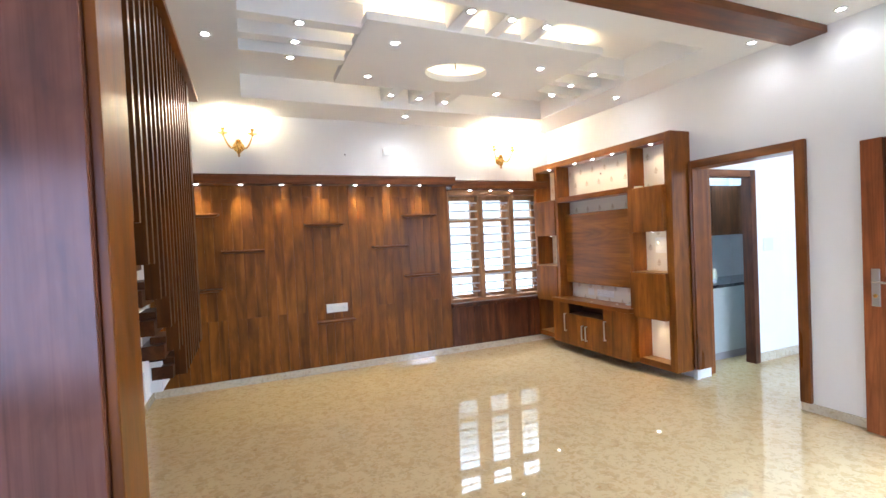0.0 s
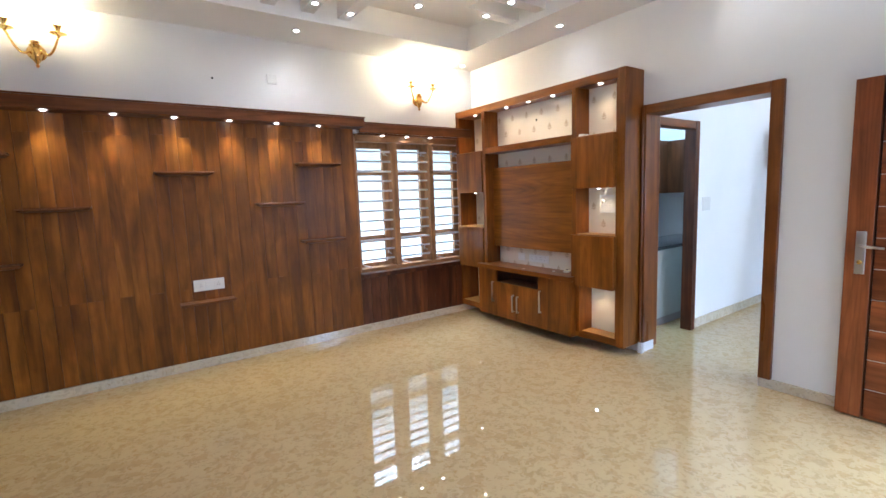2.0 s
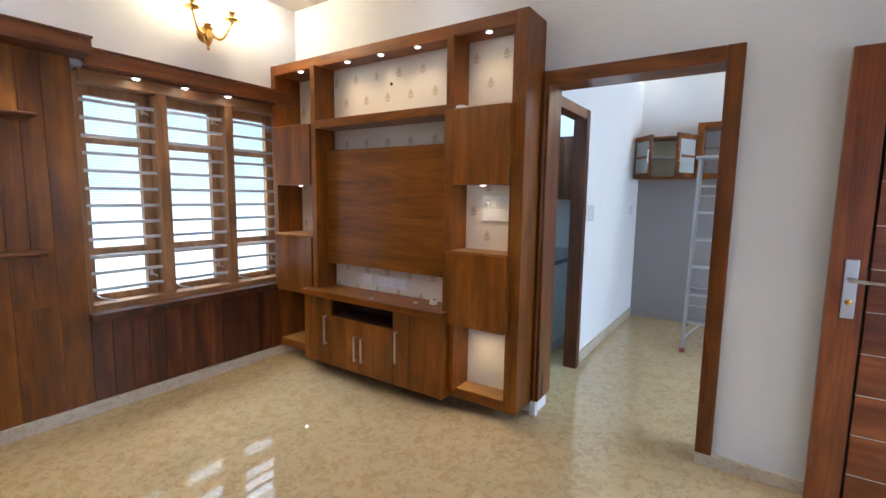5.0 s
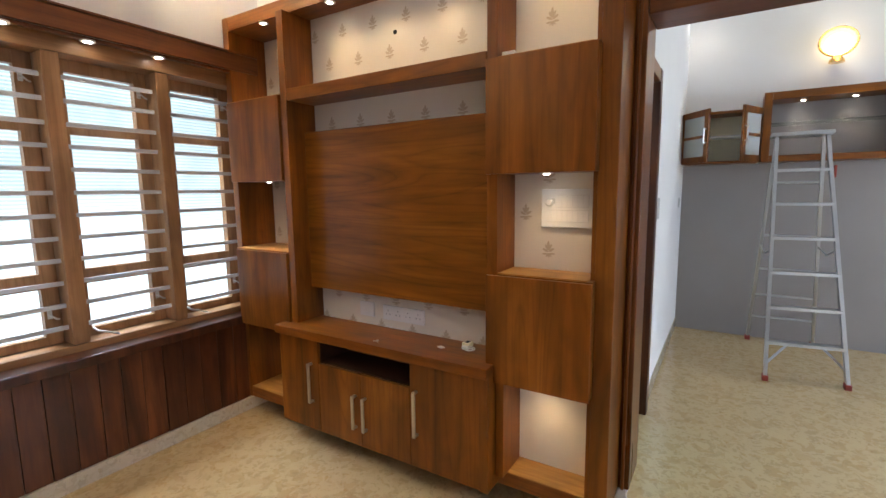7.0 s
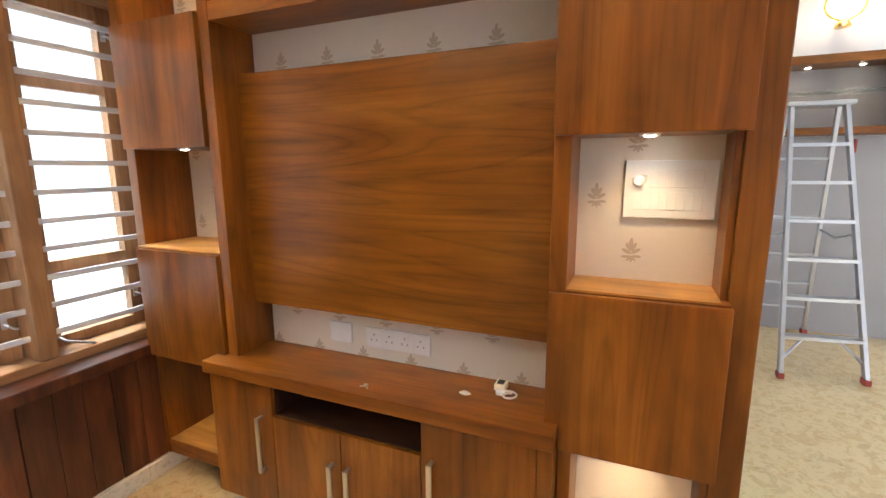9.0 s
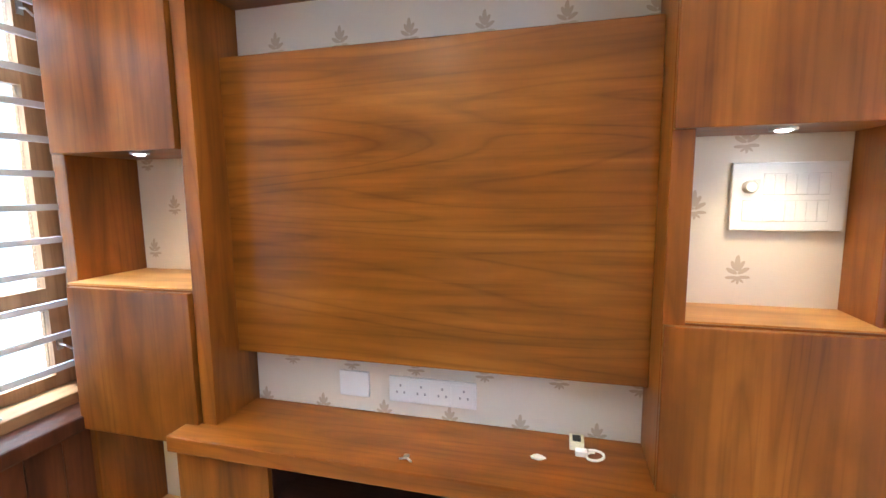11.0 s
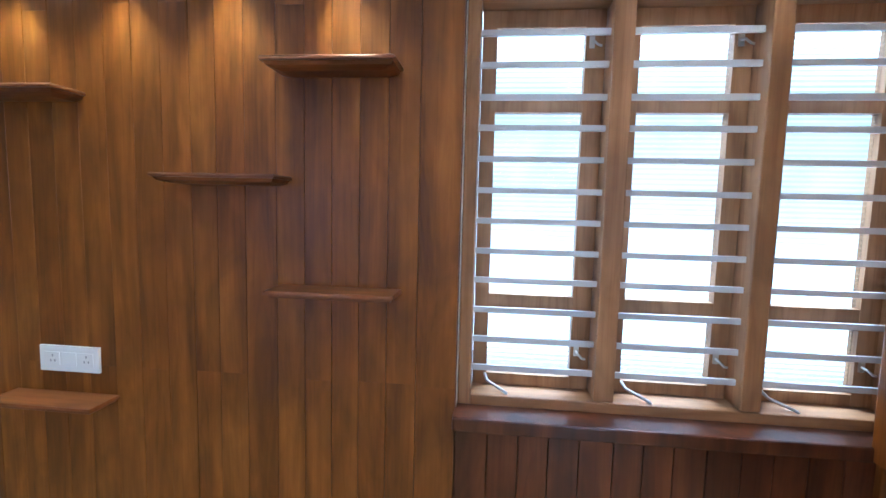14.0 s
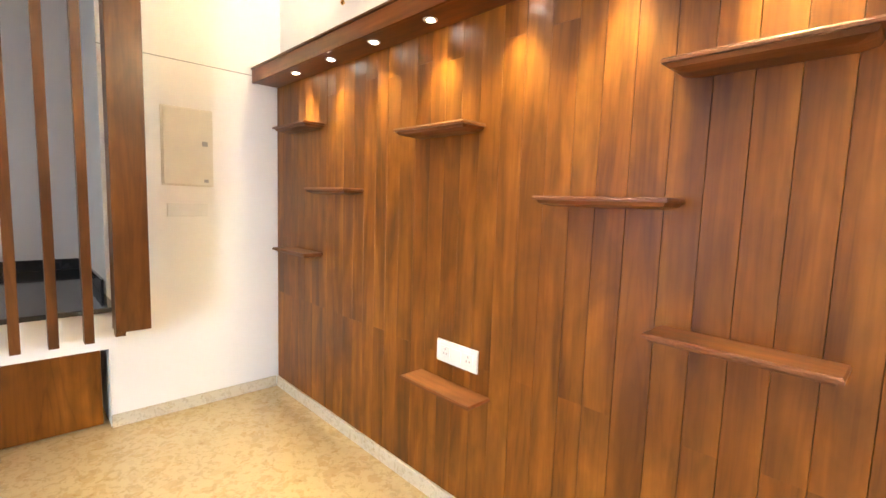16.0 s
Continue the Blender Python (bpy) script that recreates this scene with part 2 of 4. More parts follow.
SKIRT = marble("beige_skirting_marble", (0.64, 0.57, 0.44), (0.59, 0.51, 0.38), (0.75, 0.65, 0.5), 0.12)
GRANITE = marble("black_granite", (0.02, 0.022, 0.026), (0.035, 0.038, 0.045), (0.7, 0.7, 0.75), 0.08)
BRASS = metal("polished_brass", (0.80, 0.52, 0.16), 0.2, 0.1)
STEEL = metal("brushed_steel", (0.62, 0.6, 0.57), 0.3)
ALU = metal("ladder_aluminium", (0.52, 0.53, 0.55), 0.42)
BAR = plastic("grille_bar_paint", (0.60, 0.60, 0.61), 0.35)
PLATE = plastic("white_switch_plastic", (0.82, 0.82, 0.80), 0.25)
PLATE_GAP = plastic("switch_joint_grey", (0.35, 0.35, 0.35), 0.4)
PLATE_LINE = plastic("switch_joint_pale", (0.60, 0.60, 0.58), 0.4)
BLACK = plastic("black_gap", (0.02, 0.02, 0.02), 0.6)
REDRUB = plastic("red_brown_rubber", (0.30, 0.045, 0.03), 0.6)
BOXGREY = plastic("distribution_box_enamel", (0.74, 0.71, 0.63), 0.35)
LED = glow("led_lens", (1.0, 0.93, 0.78), 40)
BULB = glow("warm_bulb", (1.0, 0.78, 0.42), 45)
LAMINATE = plastic("cream_cabinet_lining", (0.88, 0.85, 0.64), 0.4)
KITCHEN = plastic("grey_green_cabinet_laminate", (0.42, 0.45, 0.43), 0.3)
OUTSIDE, _n, _l, _b = material("outdoor_haze", 0.9, 0, (0.08, 0.1, 0.1))
_tc = _n.new("ShaderNodeTexCoord")
_sep = _n.new("ShaderNodeSeparateXYZ")
_l.new(_tc.outputs["Object"], _sep.inputs[0])
_mr = _n.new("ShaderNodeMapRange")
_mr.inputs["From Min"].default_value, _mr.inputs["From Max"].default_value = -0.2, 4.6
_l.new(_sep.outputs[2], _mr.inputs["Value"])
_r1 = ramp(_n, [(0.0, (0.72, 0.76, 0.80)), (0.24, (0.50, 0.54, 0.58)), (0.36, (0.27, 0.30, 0.31)), (0.56, (0.23, 0.265, 0.255)), (0.66, (0.5, 0.55, 0.56)), (0.72, (1.25, 1.3, 1.4))])
_l.new(_mr.outputs[0], _r1.inputs[0])
_r2 = ramp(_n, [(0.36, (0.74, 0.82, 0.79)), (0.5, (0.88, 0.95, 0.93)), (0.64, (1.1, 1.08, 1.1))])
_l.new(noise_tex(_n, _l, _tc.outputs["Object"], 1.3, 4, 0.6), _r2.inputs[0])
_c = mixed(_n, _l, 'MULTIPLY', 0.8, _r1.outputs[0], _r2.outputs[0])
_l.new(_c, _b.inputs["Emission Color"])
_b.inputs["Emission Strength"].default_value = 3.1

CLEAR, _n, _l, _b = material("clear_glass", 0.02, 0, (0.85, 0.95, 0.92))
_b.inputs["Transmission Weight"].default_value = 1.0
REED, _n, _l, _b = material("reeded_glass", 0.08, 0, (0.9, 0.97, 0.97))
_b.inputs["Transmission Weight"].default_value = 1.0
_tc = _n.new("ShaderNodeTexCoord")
_w = _n.new("ShaderNodeTexWave")
_w.bands_direction = 'Z'
_w.inputs["Scale"].default_value = 17.0
_w.inputs["Distortion"].default_value = 0.4
_l.new(_tc.outputs["Object"], _w.inputs["Vector"])
bumped(_n, _l, _b, _w.outputs["Fac"], 0.8, 0.0014)
_r = ramp(_n, [(0.0, (0.78, 0.85, 0.855)), (1.0, (0.98, 1.0, 1.0))])
_l.new(_w.outputs["Fac"], _r.inputs[0])
_l.new(_r.outputs[0], _b.inputs["Base Color"])


# ---- building helpers ----
def add_box(bm, a, b):
    lo, hi = [min(p, q) for p, q in zip(a, b)], [max(p, q) for p, q in zip(a, b)]
    vs = [bm.verts.new((x, y, z)) for x in (lo[0], hi[0]) for y in (lo[1], hi[1]) for z in (lo[2], hi[2])]
    for f in ((0, 1, 3, 2), (4, 6, 7, 5), (0, 4, 5, 1), (2, 3, 7, 6), (0, 2, 6, 4), (1, 5, 7, 3)):
        bm.faces.new([vs[i] for i in f])


def turned(bm, profile, place=(0, 0, 0), seg=20, axis=None):
    """A turned solid: radius and height pairs about the z axis, moved by place or the matrix axis."""
    m = axis if axis is not None else Matrix.Translation(place)
    rings = []
    for r, h in profile:
        rings.append([bm.verts.new(m @ Vector((r * math.cos(2 * math.pi * i / seg), r * math.sin(2 * math.pi * i / seg), h))) for i in range(seg)])
    for p, q in zip(rings, rings[1:]):
        for i in range(seg):
            bm.faces.new((p[i], p[(i + 1) % seg], q[(i + 1) % seg], q[i]))
    bm.faces.new(rings[0][::-1])
    bm.faces.new(rings[-1])


def tube(bm, pts, r, seg=10):
    pts = [Vector(p) for p in pts]
    rings = []
    for i, p in enumerate(pts):
        d = (pts[min(i + 1, len(pts) - 1)] - pts[max(i - 1, 0)]).normalized()
        u = d.cross(Vector((0, 0, 1)) if abs(d.z) < 0.95 else Vector((1, 0, 0))).normalized()
        v = d.cross(u)
        rr = r[i] if isinstance(r, (list, tuple)) else r
        rings.append([bm.verts.new(p + rr * (math.cos(2 * math.pi * k / seg) * u + math.sin(2 * math.pi * k / seg) * v)) for k in range(seg)])
    for p, q in zip(rings, rings[1:]):
        for k in range(seg):
            bm.faces.new((p[k], p[(k + 1) % seg], q[(k + 1) % seg], q[k]))
    bm.faces.new(rings[0][::-1])
    bm.faces.new(rings[-1])


def link_mesh(name, bm, mat, smooth=False):
    bmesh.ops.recalc_face_normals(bm, faces=bm.faces)
    me = bpy.data.meshes.new(name)
    bm.to_mesh(me)
    bm.free()
    me.materials.append(mat)
    if smooth:
        for p in me.polygons:
            p.use_smooth = True
        me.set_sharp_from_angle(angle=radians(40))
    return new(name, me)


def part(name, bm, mat, parent=None, label="", smooth=False):
    ob = link_mesh(name, bm, mat, smooth)
    if parent is not None:
        ob.parent = parent
        ob.matrix_parent_inverse = Matrix.Translation(-parent.location) if parent.type == 'EMPTY' else Matrix.Identity(4)
    if label:
        tagged(ob, label)
    return ob


def bevelled(bm, width):
    if width:
        bmesh.ops.bevel(bm, geom=list(bm.edges), offset=width, segments=2, affect='EDGES', profile=0.6)


def slab(name, a, b, mat, parent=None, bevel=0.003, label=""):
    bm = bmesh.new()
    add_box(bm, a, b)
    bmesh.ops.recalc_face_normals(bm, faces=bm.faces)
    bevelled(bm, bevel)
    return part(name, bm, mat, parent, label)


def boxes(name, list_of, mat, parent=None, label="", bevel=0.0):
    bm = bmesh.new()
    for a, b in list_of:
        add_box(bm, a, b)
    bmesh.ops.recalc_face_normals(bm, faces=bm.faces)
    bevelled(bm, bevel)
    return part(name, bm, mat, parent, label)


def thing(name, place, label, category, group="", kind=""):
    ob = new(name)
    ob.empty_display_size = 0.05
    ob.location = place
    return tagged(ob, label, category, group, kind)


def structure(ob, label=""):
    return tagged(ob, label, kind="structure")

# ---- the large structure ----
CZ = 3.035      # soffit of the ceiling
structure(slab("floor", (-8.0, -8.6, -0.12), (4.2, 0.6, 0.0), FLOOR, bevel=0), "polished beige marble floor with brown flecks")
structure(slab("ground", (-60, -60, -0.3), (60, 60, -0.13), GREY, bevel=0), "plain ground outside")
# north wall with the window opening
structure(boxes("wall_north", [((-5.3, 0.03, 0), (-1.552, 0.32, 3.5)), ((-1.552, 0.06, 0), (0.12, 0.32, 0.62)), ((-1.552, 0.04, 2.20), (0.12, 0.32, 3.5))], WHITE), "white painted wall above the wooden panelling")
structure(boxes("wall_east", [((0.12, -2.338, 0), (0.30, 0.32, 3.5)), ((0.12, -4.72, 0), (0.30, -3.345, 3.5)), ((0.12, -3.345, 2.19), (0.30, -2.338, 3.5)),
                              ((0.12, -5.80, 2.15), (0.30, -4.72, 3.5)), ((0.12, -8.6, 0), (0.30, -5.80, 3.5))], WHITE), "white painted wall with the dining opening")
structure(boxes("wall_west", [((-6.2, -1.05, 0), (-5.0, 0.03, 3.5))], WHITE), "white painted wall beside the stair")
structure(boxes("wall_pier", [((-5.4, -2.75, 0), (-4.757, -1.77, 0.614))], WHITE), "white pier under the stair")
# unseen wall; its gap is made up for the side fill lamp
structure(boxes("wall_hall", [((-7.75, -8.6, 0), (-7.55, -7.0, 3.5)), ((-7.75, -5.2, 0), (-7.55, -4.03, 3.5)), ((-7.75, -7.0, 2.15), (-7.55, -5.2, 3.5))], LILAC), "plain unseen hall wall with an added gap for the side lamp")
structure(slab("wall_hall_end", (-7.55, -4.029, 0), (-6.35, -3.85, 3.5), LILAC, bevel=0), "plain hall wall")
structure(boxes("wall_stair", [((-6.35, -2.7, 0), (-6.15, -1.05, 3.5)), ((-6.35, -3.9, 0), (-6.15, -2.7, 1.3)), ((-6.35, -3.9, 2.7), (-6.15, -2.7, 3.5))], LILAC), "pale lilac wall behind the stair")
structure(boxes("wall_south", [((-7.55, -8.6, 0), (-7.2, -8.4, 3.5)), ((-4.4, -8.6, 0), (0.12, -8.4, 3.5)), ((-7.2, -8.6, 0), (-4.4, -8.4, 0.25)), ((-7.2, -8.6, 2.45), (-4.4, -8.4, 3.5))], WHITE), "plain white wall")
# dining and kitchen walls
structure(boxes("wall_dining_back", [((3.28, -7.2, 1.66), (3.45, 0.6, 3.5))], WHITE), "cream painted wall above the grey one")
structure(boxes("wall_dining_grey", [((3.275, -7.2, 0), (3.45, -2.27, 1.66))], GREY), "matt grey painted lower wall")
structure(boxes("wall_corridor", [((0.30, -2.27, 0), (0.34, -2.20, 3.5)), ((1.09, -2.27, 0), (3.28, -2.20, 3.5)), ((0.34, -2.27, 2.10), (1.09, -2.20, 3.5))], WHITE), "white wall with the kitchen door")
structure(boxes("wall_dining_south", [((0.30, -7.2, 0), (1.0, -7.0, 3.5)), ((2.8, -7.2, 0), (3.28, -7.0, 3.5)), ((1.0, -7.2, 0), (2.8, -7.0, 0.7)), ((1.0, -7.2, 2.3), (2.8, -7.0, 3.5))], WHITE), "plain white wall")
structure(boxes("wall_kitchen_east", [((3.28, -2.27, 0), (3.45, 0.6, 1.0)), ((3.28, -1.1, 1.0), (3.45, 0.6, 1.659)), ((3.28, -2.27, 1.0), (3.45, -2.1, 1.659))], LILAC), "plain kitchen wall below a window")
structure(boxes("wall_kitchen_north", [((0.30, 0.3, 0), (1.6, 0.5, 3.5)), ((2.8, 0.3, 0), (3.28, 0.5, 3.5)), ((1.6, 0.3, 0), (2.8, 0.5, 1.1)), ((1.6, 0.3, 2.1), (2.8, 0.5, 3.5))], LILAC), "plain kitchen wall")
structure(slab("backdrop_north", (-9, 3.2, -0.3), (6, 3.25, 6), OUTSIDE, bevel=0), "bright hazy garden outside the window")
HAZE = glow("hall_outdoor_haze", (0.80, 0.78, 1.0), 1.9)
structure(slab("backdrop_south", (-13, -10.6, -0.3), (1, -10.55, 6), HAZE, bevel=0), "bright hazy distance outside the hall")
structure(slab("backdrop_east", (5.2, -12, -0.3), (5.25, 4, 6), OUTSIDE, bevel=0), "bright hazy distance outside the entrance")

# ceiling: soffit with a tray, its floating centre, ribs and cove
TX0, TX1, TY0, TY1, TZ = -4.01, -0.43, -2.90, -0.60, 3.27
bm = bmesh.new()
for a, b in (((-6.35, TY1, CZ), (0.30, 0.32, 3.5)), ((-7.75, -8.6, CZ), (0.30, TY0, 3.5)), ((-6.35, TY0, CZ), (TX0, TY1, 3.5)), ((TX1, TY0, CZ), (0.30, TY1, 3.5)), ((TX0, TY0, TZ), (TX1, TY1, 3.5))):
    add_box(bm, a, b)
ceiling = structure(part("ceiling", bm, CEIL), "white stepped plaster ceiling with a recessed tray")
structure(boxes("ceiling_dining", [((0.30, -7.2, 3.05), (3.45, 0.6, 3.5))], CEIL), "plain white ceiling")
# floating centre with a round opening
PX0, PX1, PY0, PY1, PZ = -3.18, -1.07, -2.43, -1.10, 3.09
bm = bmesh.new()
cx, cy, rx, ry, N = -2.14, -1.66, 0.30, 0.23, 48
inner, outer = [], []
for k in range(N):
    t = 2 * math.pi * k / N
    c, s = math.cos(t), math.sin(t)
    inner.append((cx + rx * c, cy + ry * s))
    f = min((PX1 - cx) / c if c > 1e-6 else (PX0 - cx) / c if c < -1e-6 else 99, (PY1 - cy) / s if s > 1e-6 else (PY0 - cy) / s if s < -1e-6 else 99)
    outer.append((cx + f * c, cy + f * s))
for z0, z1 in ((PZ, PZ + 0.06),):
    lv = [[bm.verts.new((x, y, z)) for x, y in ring] for z in (z0, z1) for ring in (inner, outer)]
    for k in range(N):
        j = (k + 1) % N
        bm.faces.new((lv[0][k], lv[1][k], lv[1][j], lv[0][j]))
        bm.faces.new((lv[2][k], lv[2][j], lv[3][j], lv[3][k]))
        bm.faces.new((lv[0][k], lv[0][j], lv[2][j], lv[2][k]))
        bm.faces.new((lv[1][k], lv[3][k], lv[3][j], lv[1][j]))
# corners of the rectangle that the rays miss
for xc, yc in ((PX0, PY0), (PX1, PY0), (PX0, PY1), (PX1, PY1)):
    near = sorted(range(N), key=lambda k: (outer[k][0] - xc) ** 2 + (outer[k][1] - yc) ** 2)[:2]
    lo = [bm.verts.new((x, y, PZ)) for x, y in (outer[near[0]], outer[near[1]], (xc, yc))]
    hi = [bm.verts.new((x, y, PZ + 0.06)) for x, y in (outer[near[0]], outer[near[1]], (xc, yc))]
    bm.faces.new(lo)
    bm.faces.new(hi)
    for i, j in ((1, 2), (2, 0)):
        bm.faces.new((lo[i], lo[j], hi[j], hi[i]))
structure(part("ceiling_centre", bm, CEIL), "floating white ceiling panel with a round opening")
ribs = []
RIB = 0.11
for y in (-2.22, -1.90, -1.58):
    ribs.append(((TX0, y - RIB / 2, PZ + 0.01), (PX0 + 0.02, y + RIB / 2, TZ)))
for y in (-1.98, -1.65, -1.32):
    ribs.append(((PX1 - 0.02, y - RIB / 2, PZ + 0.01), (TX1, y + RIB / 2, TZ)))
for x in (-2.52, -2.19, -1.86):
    ribs.append(((x - RIB / 2, PY1 - 0.02, PZ + 0.01), (x + RIB / 2, TY1, TZ)))
    ribs.append(((x - RIB / 2, TY0, PZ + 0.01), (x + RIB / 2, PY0 + 0.02, TZ)))
structure(boxes("ceiling_rib", ribs, CEIL), "white plaster ribs across the tray")
# hangers that carry the floating panel, with the cove light strip on its edge
structure(boxes("ceiling_hanger", [((x - 0.04, y - 0.04, PZ + 0.06), (x + 0.04, y + 0.04, TZ)) for x in (PX0 + 0.3, PX1 - 0.3) for y in (PY0 + 0.2, PY1 - 0.2)], CEIL), "plaster hangers above the floating panel")
COVE = glow("cove_strip_light", (1.0, 0.72, 0.36), 11)
cove = thing("cove_light", (-2.12, -1.76, PZ + 0.07), "warm strip light laid on top of the floating ceiling panel", "light")
for a, b in (((PX0 + 0.10, PY0 + 0.10, PZ + 0.062), (PX0 + 0.12, PY1 - 0.10, PZ + 0.075)), ((PX1 - 0.12, PY0 + 0.10, PZ + 0.062), (PX1 - 0.10, PY1 - 0.10, PZ + 0.075)),
             ((PX0 + 0.14, PY0 + 0.10, PZ + 0.062), (PX1 - 0.14, PY0 + 0.12, PZ + 0.075)), ((PX0 + 0.14, PY1 - 0.12, PZ + 0.062), (PX1 - 0.14, PY1 - 0.10, PZ + 0.075))):
    slab("strip", a, b, COVE, cove, 0)

bm = bmesh.new()
tube(bm, [(-2.14, -1.66, TZ), (-2.138, -1.66, 3.22), (-2.144, -1.664, 3.17), (-2.139, -1.66, 3.12)], 0.004, 6)
tagged(part("lamp_wire", bm, BLACK, None, "", True), "short dark wire hanging from the round ceiling opening", "wire")
# wooden band on the ceiling and the head of the slat screen
structure(slab("ceiling_beam", (-3.4, -3.52, CZ - 0.06), (0.118, -3.26, CZ - 0.002), TEAK_X, bevel=0.006), "flat teak beam across the ceiling")
structure(slab("screen_head", (-4.62, -4.70, CZ - 0.05), (-4.40, -0.5, CZ - 0.002), TEAK_Y, bevel=0.004), "teak head board under the ceiling above the slats")

# skirtings
structure(slab("baseboard_north", (-4.985, -0.012, 0.0), (0.10, 0.03, 0.08), SKIRT, bevel=0.002), "polished marble skirting")
structure(slab("baseboard_west", (-5.0, -1.05, 0.0), (-4.988, -0.014, 0.08), SKIRT, bevel=0.002), "polished marble skirting")
structure(slab("baseboard_east", (0.098, -4.72, 0.0), (0.12, -3.275, 0.068), SKIRT, bevel=0.002), "polished marble skirting")
structure(slab("baseboard_jamb", (0.121, -3.346, 0.0), (0.325, -3.277, 0.068), SKIRT, bevel=0.002), "marble block under the door frame")
structure(slab("baseboard_pier", (0.08, -2.352, 0.0), (0.12, -2.31, 0.10), PLATE, bevel=0.002), "white plinth block under the door frame")
structure(slab("baseboard_corridor", (1.17, -2.282, 0.0), (3.27, -2.27, 0.10), SKIRT, bevel=0.002), "polished marble skirting")

# ---- door frames ----
def door_frame(name, label, head_mat, up_mat, pieces):
    f = tagged(new(name), label, kind="structure")
    for n, a, b, mat in pieces:
        slab(n, a, b, mat, f, 0.006)
    return f


door_frame("door_frame_dining", "varnished teak frame of the dining opening", FRAME_Y, FRAME_Z, [
    ("jamb", (0.085, -2.362, 0.10), (0.305, -2.316, 2.205), FRAME_Z), ("bead", (0.072, -2.343, 0.10), (0.0845, -2.328, 2.2), FRAME_Z), ("jamb", (0.085, -3.355, 0.069), (0.33, -3.275, 2.205), FRAME_Z), ("head", (0.083, -3.274, 2.125), (0.307, -2.363, 2.203), FRAME_Y)])
door_frame("door_frame_kitchen", "dark teak frame of the kitchen door", TEAK_X, DARKWOOD, [
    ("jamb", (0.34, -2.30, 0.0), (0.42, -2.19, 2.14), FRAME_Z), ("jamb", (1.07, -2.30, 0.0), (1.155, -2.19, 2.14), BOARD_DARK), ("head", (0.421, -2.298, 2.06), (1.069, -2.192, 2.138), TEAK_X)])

# ---- wooden wall panelling ----
panelling = tagged(new("wall_panelling"), "teak boards with grooves covering the wall", kind="structure")
slab("backing", (-4.99, 0.012, 0.08), (-1.553, 0.029, 2.235), DARKWOOD, panelling, 0)
rnd = random.Random(7)


def board(x0, x1, z0, z1, y0, y1, mat, parent):
    c = 0.0011
    pts = [(x0, y1), (x0, y0 + c), (x0 + c, y0), (x1 - c, y0), (x1, y0 + c), (x1, y1)]
    bm = bmesh.new()
    lo = [bm.verts.new((x, y, z0)) for x, y in pts]
    hi = [bm.verts.new((x, y, z1)) for x, y in pts]
    bm.faces.new(lo)
    bm.faces.new(hi)
    for i in range(len(pts)):
        j = (i + 1) % len(pts)
        bm.faces.new((lo[i], lo[j], hi[j], hi[i]))
    return part("board", bm, mat, parent)


x = -4.985
while x < -1.565:
    w = min(rnd.uniform(0.095, 0.122), -1.555 - x)
    if -1.555 - (x + w) < 0.05:
        w = -1.555 - x
    cut = rnd.choice((0.742, 0.748, 2.08, 2.1, 0.744))
    y = rnd.uniform(-0.0012, 0.0004)
    board(x + 0.0006, x + w - 0.0006, 0.082, cut - 0.0002, y + rnd.uniform(0, 0.001), 0.012, BOARD, panelling)
    board(x + 0.0006, x + w - 0.0006, cut + 0.0002, 2.234, y, 0.012, BOARD, panelling)
    x += w
dado = tagged(new("window_panelling"), "dark teak boards below the window", kind="structure")
slab("backing", (-1.553, 0.022, 0.08), (0.11, 0.058, 0.611), DARKWOOD, dado, 0)
x = -1.552
while x < 0.09:
    w = rnd.uniform(0.10, 0.118)
    board(x + 0.0015, min(x + w, 0.11) - 0.0015, 0.082, 0.611, rnd.uniform(0.004, 0.009), 0.022, BOARD_DARK, dado)
    x += w

# pelmets with small lights
pelmet = tagged(new("pelmet_panelling"), "teak pelmet along the top of the panelling", kind="structure")
slab("fascia", (-4.985, -0.182, 2.232), (-1.50, -0.162, 2.322), TEAK_X, pelmet, 0.005)
slab("soffit", (-4.985, -0.1615, 2.236), (-1.50, 0.03, 2.254), TEAK_X, pelmet, 0.001)
slab("cap", (-4.985, -0.189, 2.3225), (-1.494, 0.03, 2.336), TEAK_X, pelmet, 0.003)
wpelmet = tagged(new("pelmet_window"), "teak pelmet above the window", kind="structure")
slab("fascia", (-1.493, -0.03, 2.20), (0.04, -0.012, 2.30), TEAK_X, wpelmet, 0.005)
slab("soffit", (-1.493, -0.0115, 2.235), (0.04, 0.06, 2.25), TEAK_X, wpelmet, 0.001)
slab("light_rail", (-1.493, -0.0115, 2.184), (0.04, 0.024, 2.2), TEAK_X, wpelmet, 0.001)
slab("cap", (-1.49, -0.036, 2.301), (0.04, 0.04, 2.314), TEAK_X, wpelmet, 0.003)
track = thing("curtain_track", (-0.7, 0.03, 2.215), "slim grey double curtain rail under the window pelmet", "curtain rail")
for y in (0.034, 0.056):
    slab("rail", (-1.49, y - 0.007, 2.214), (0.03, y + 0.007, 2.234), STEEL, track, 0.002)


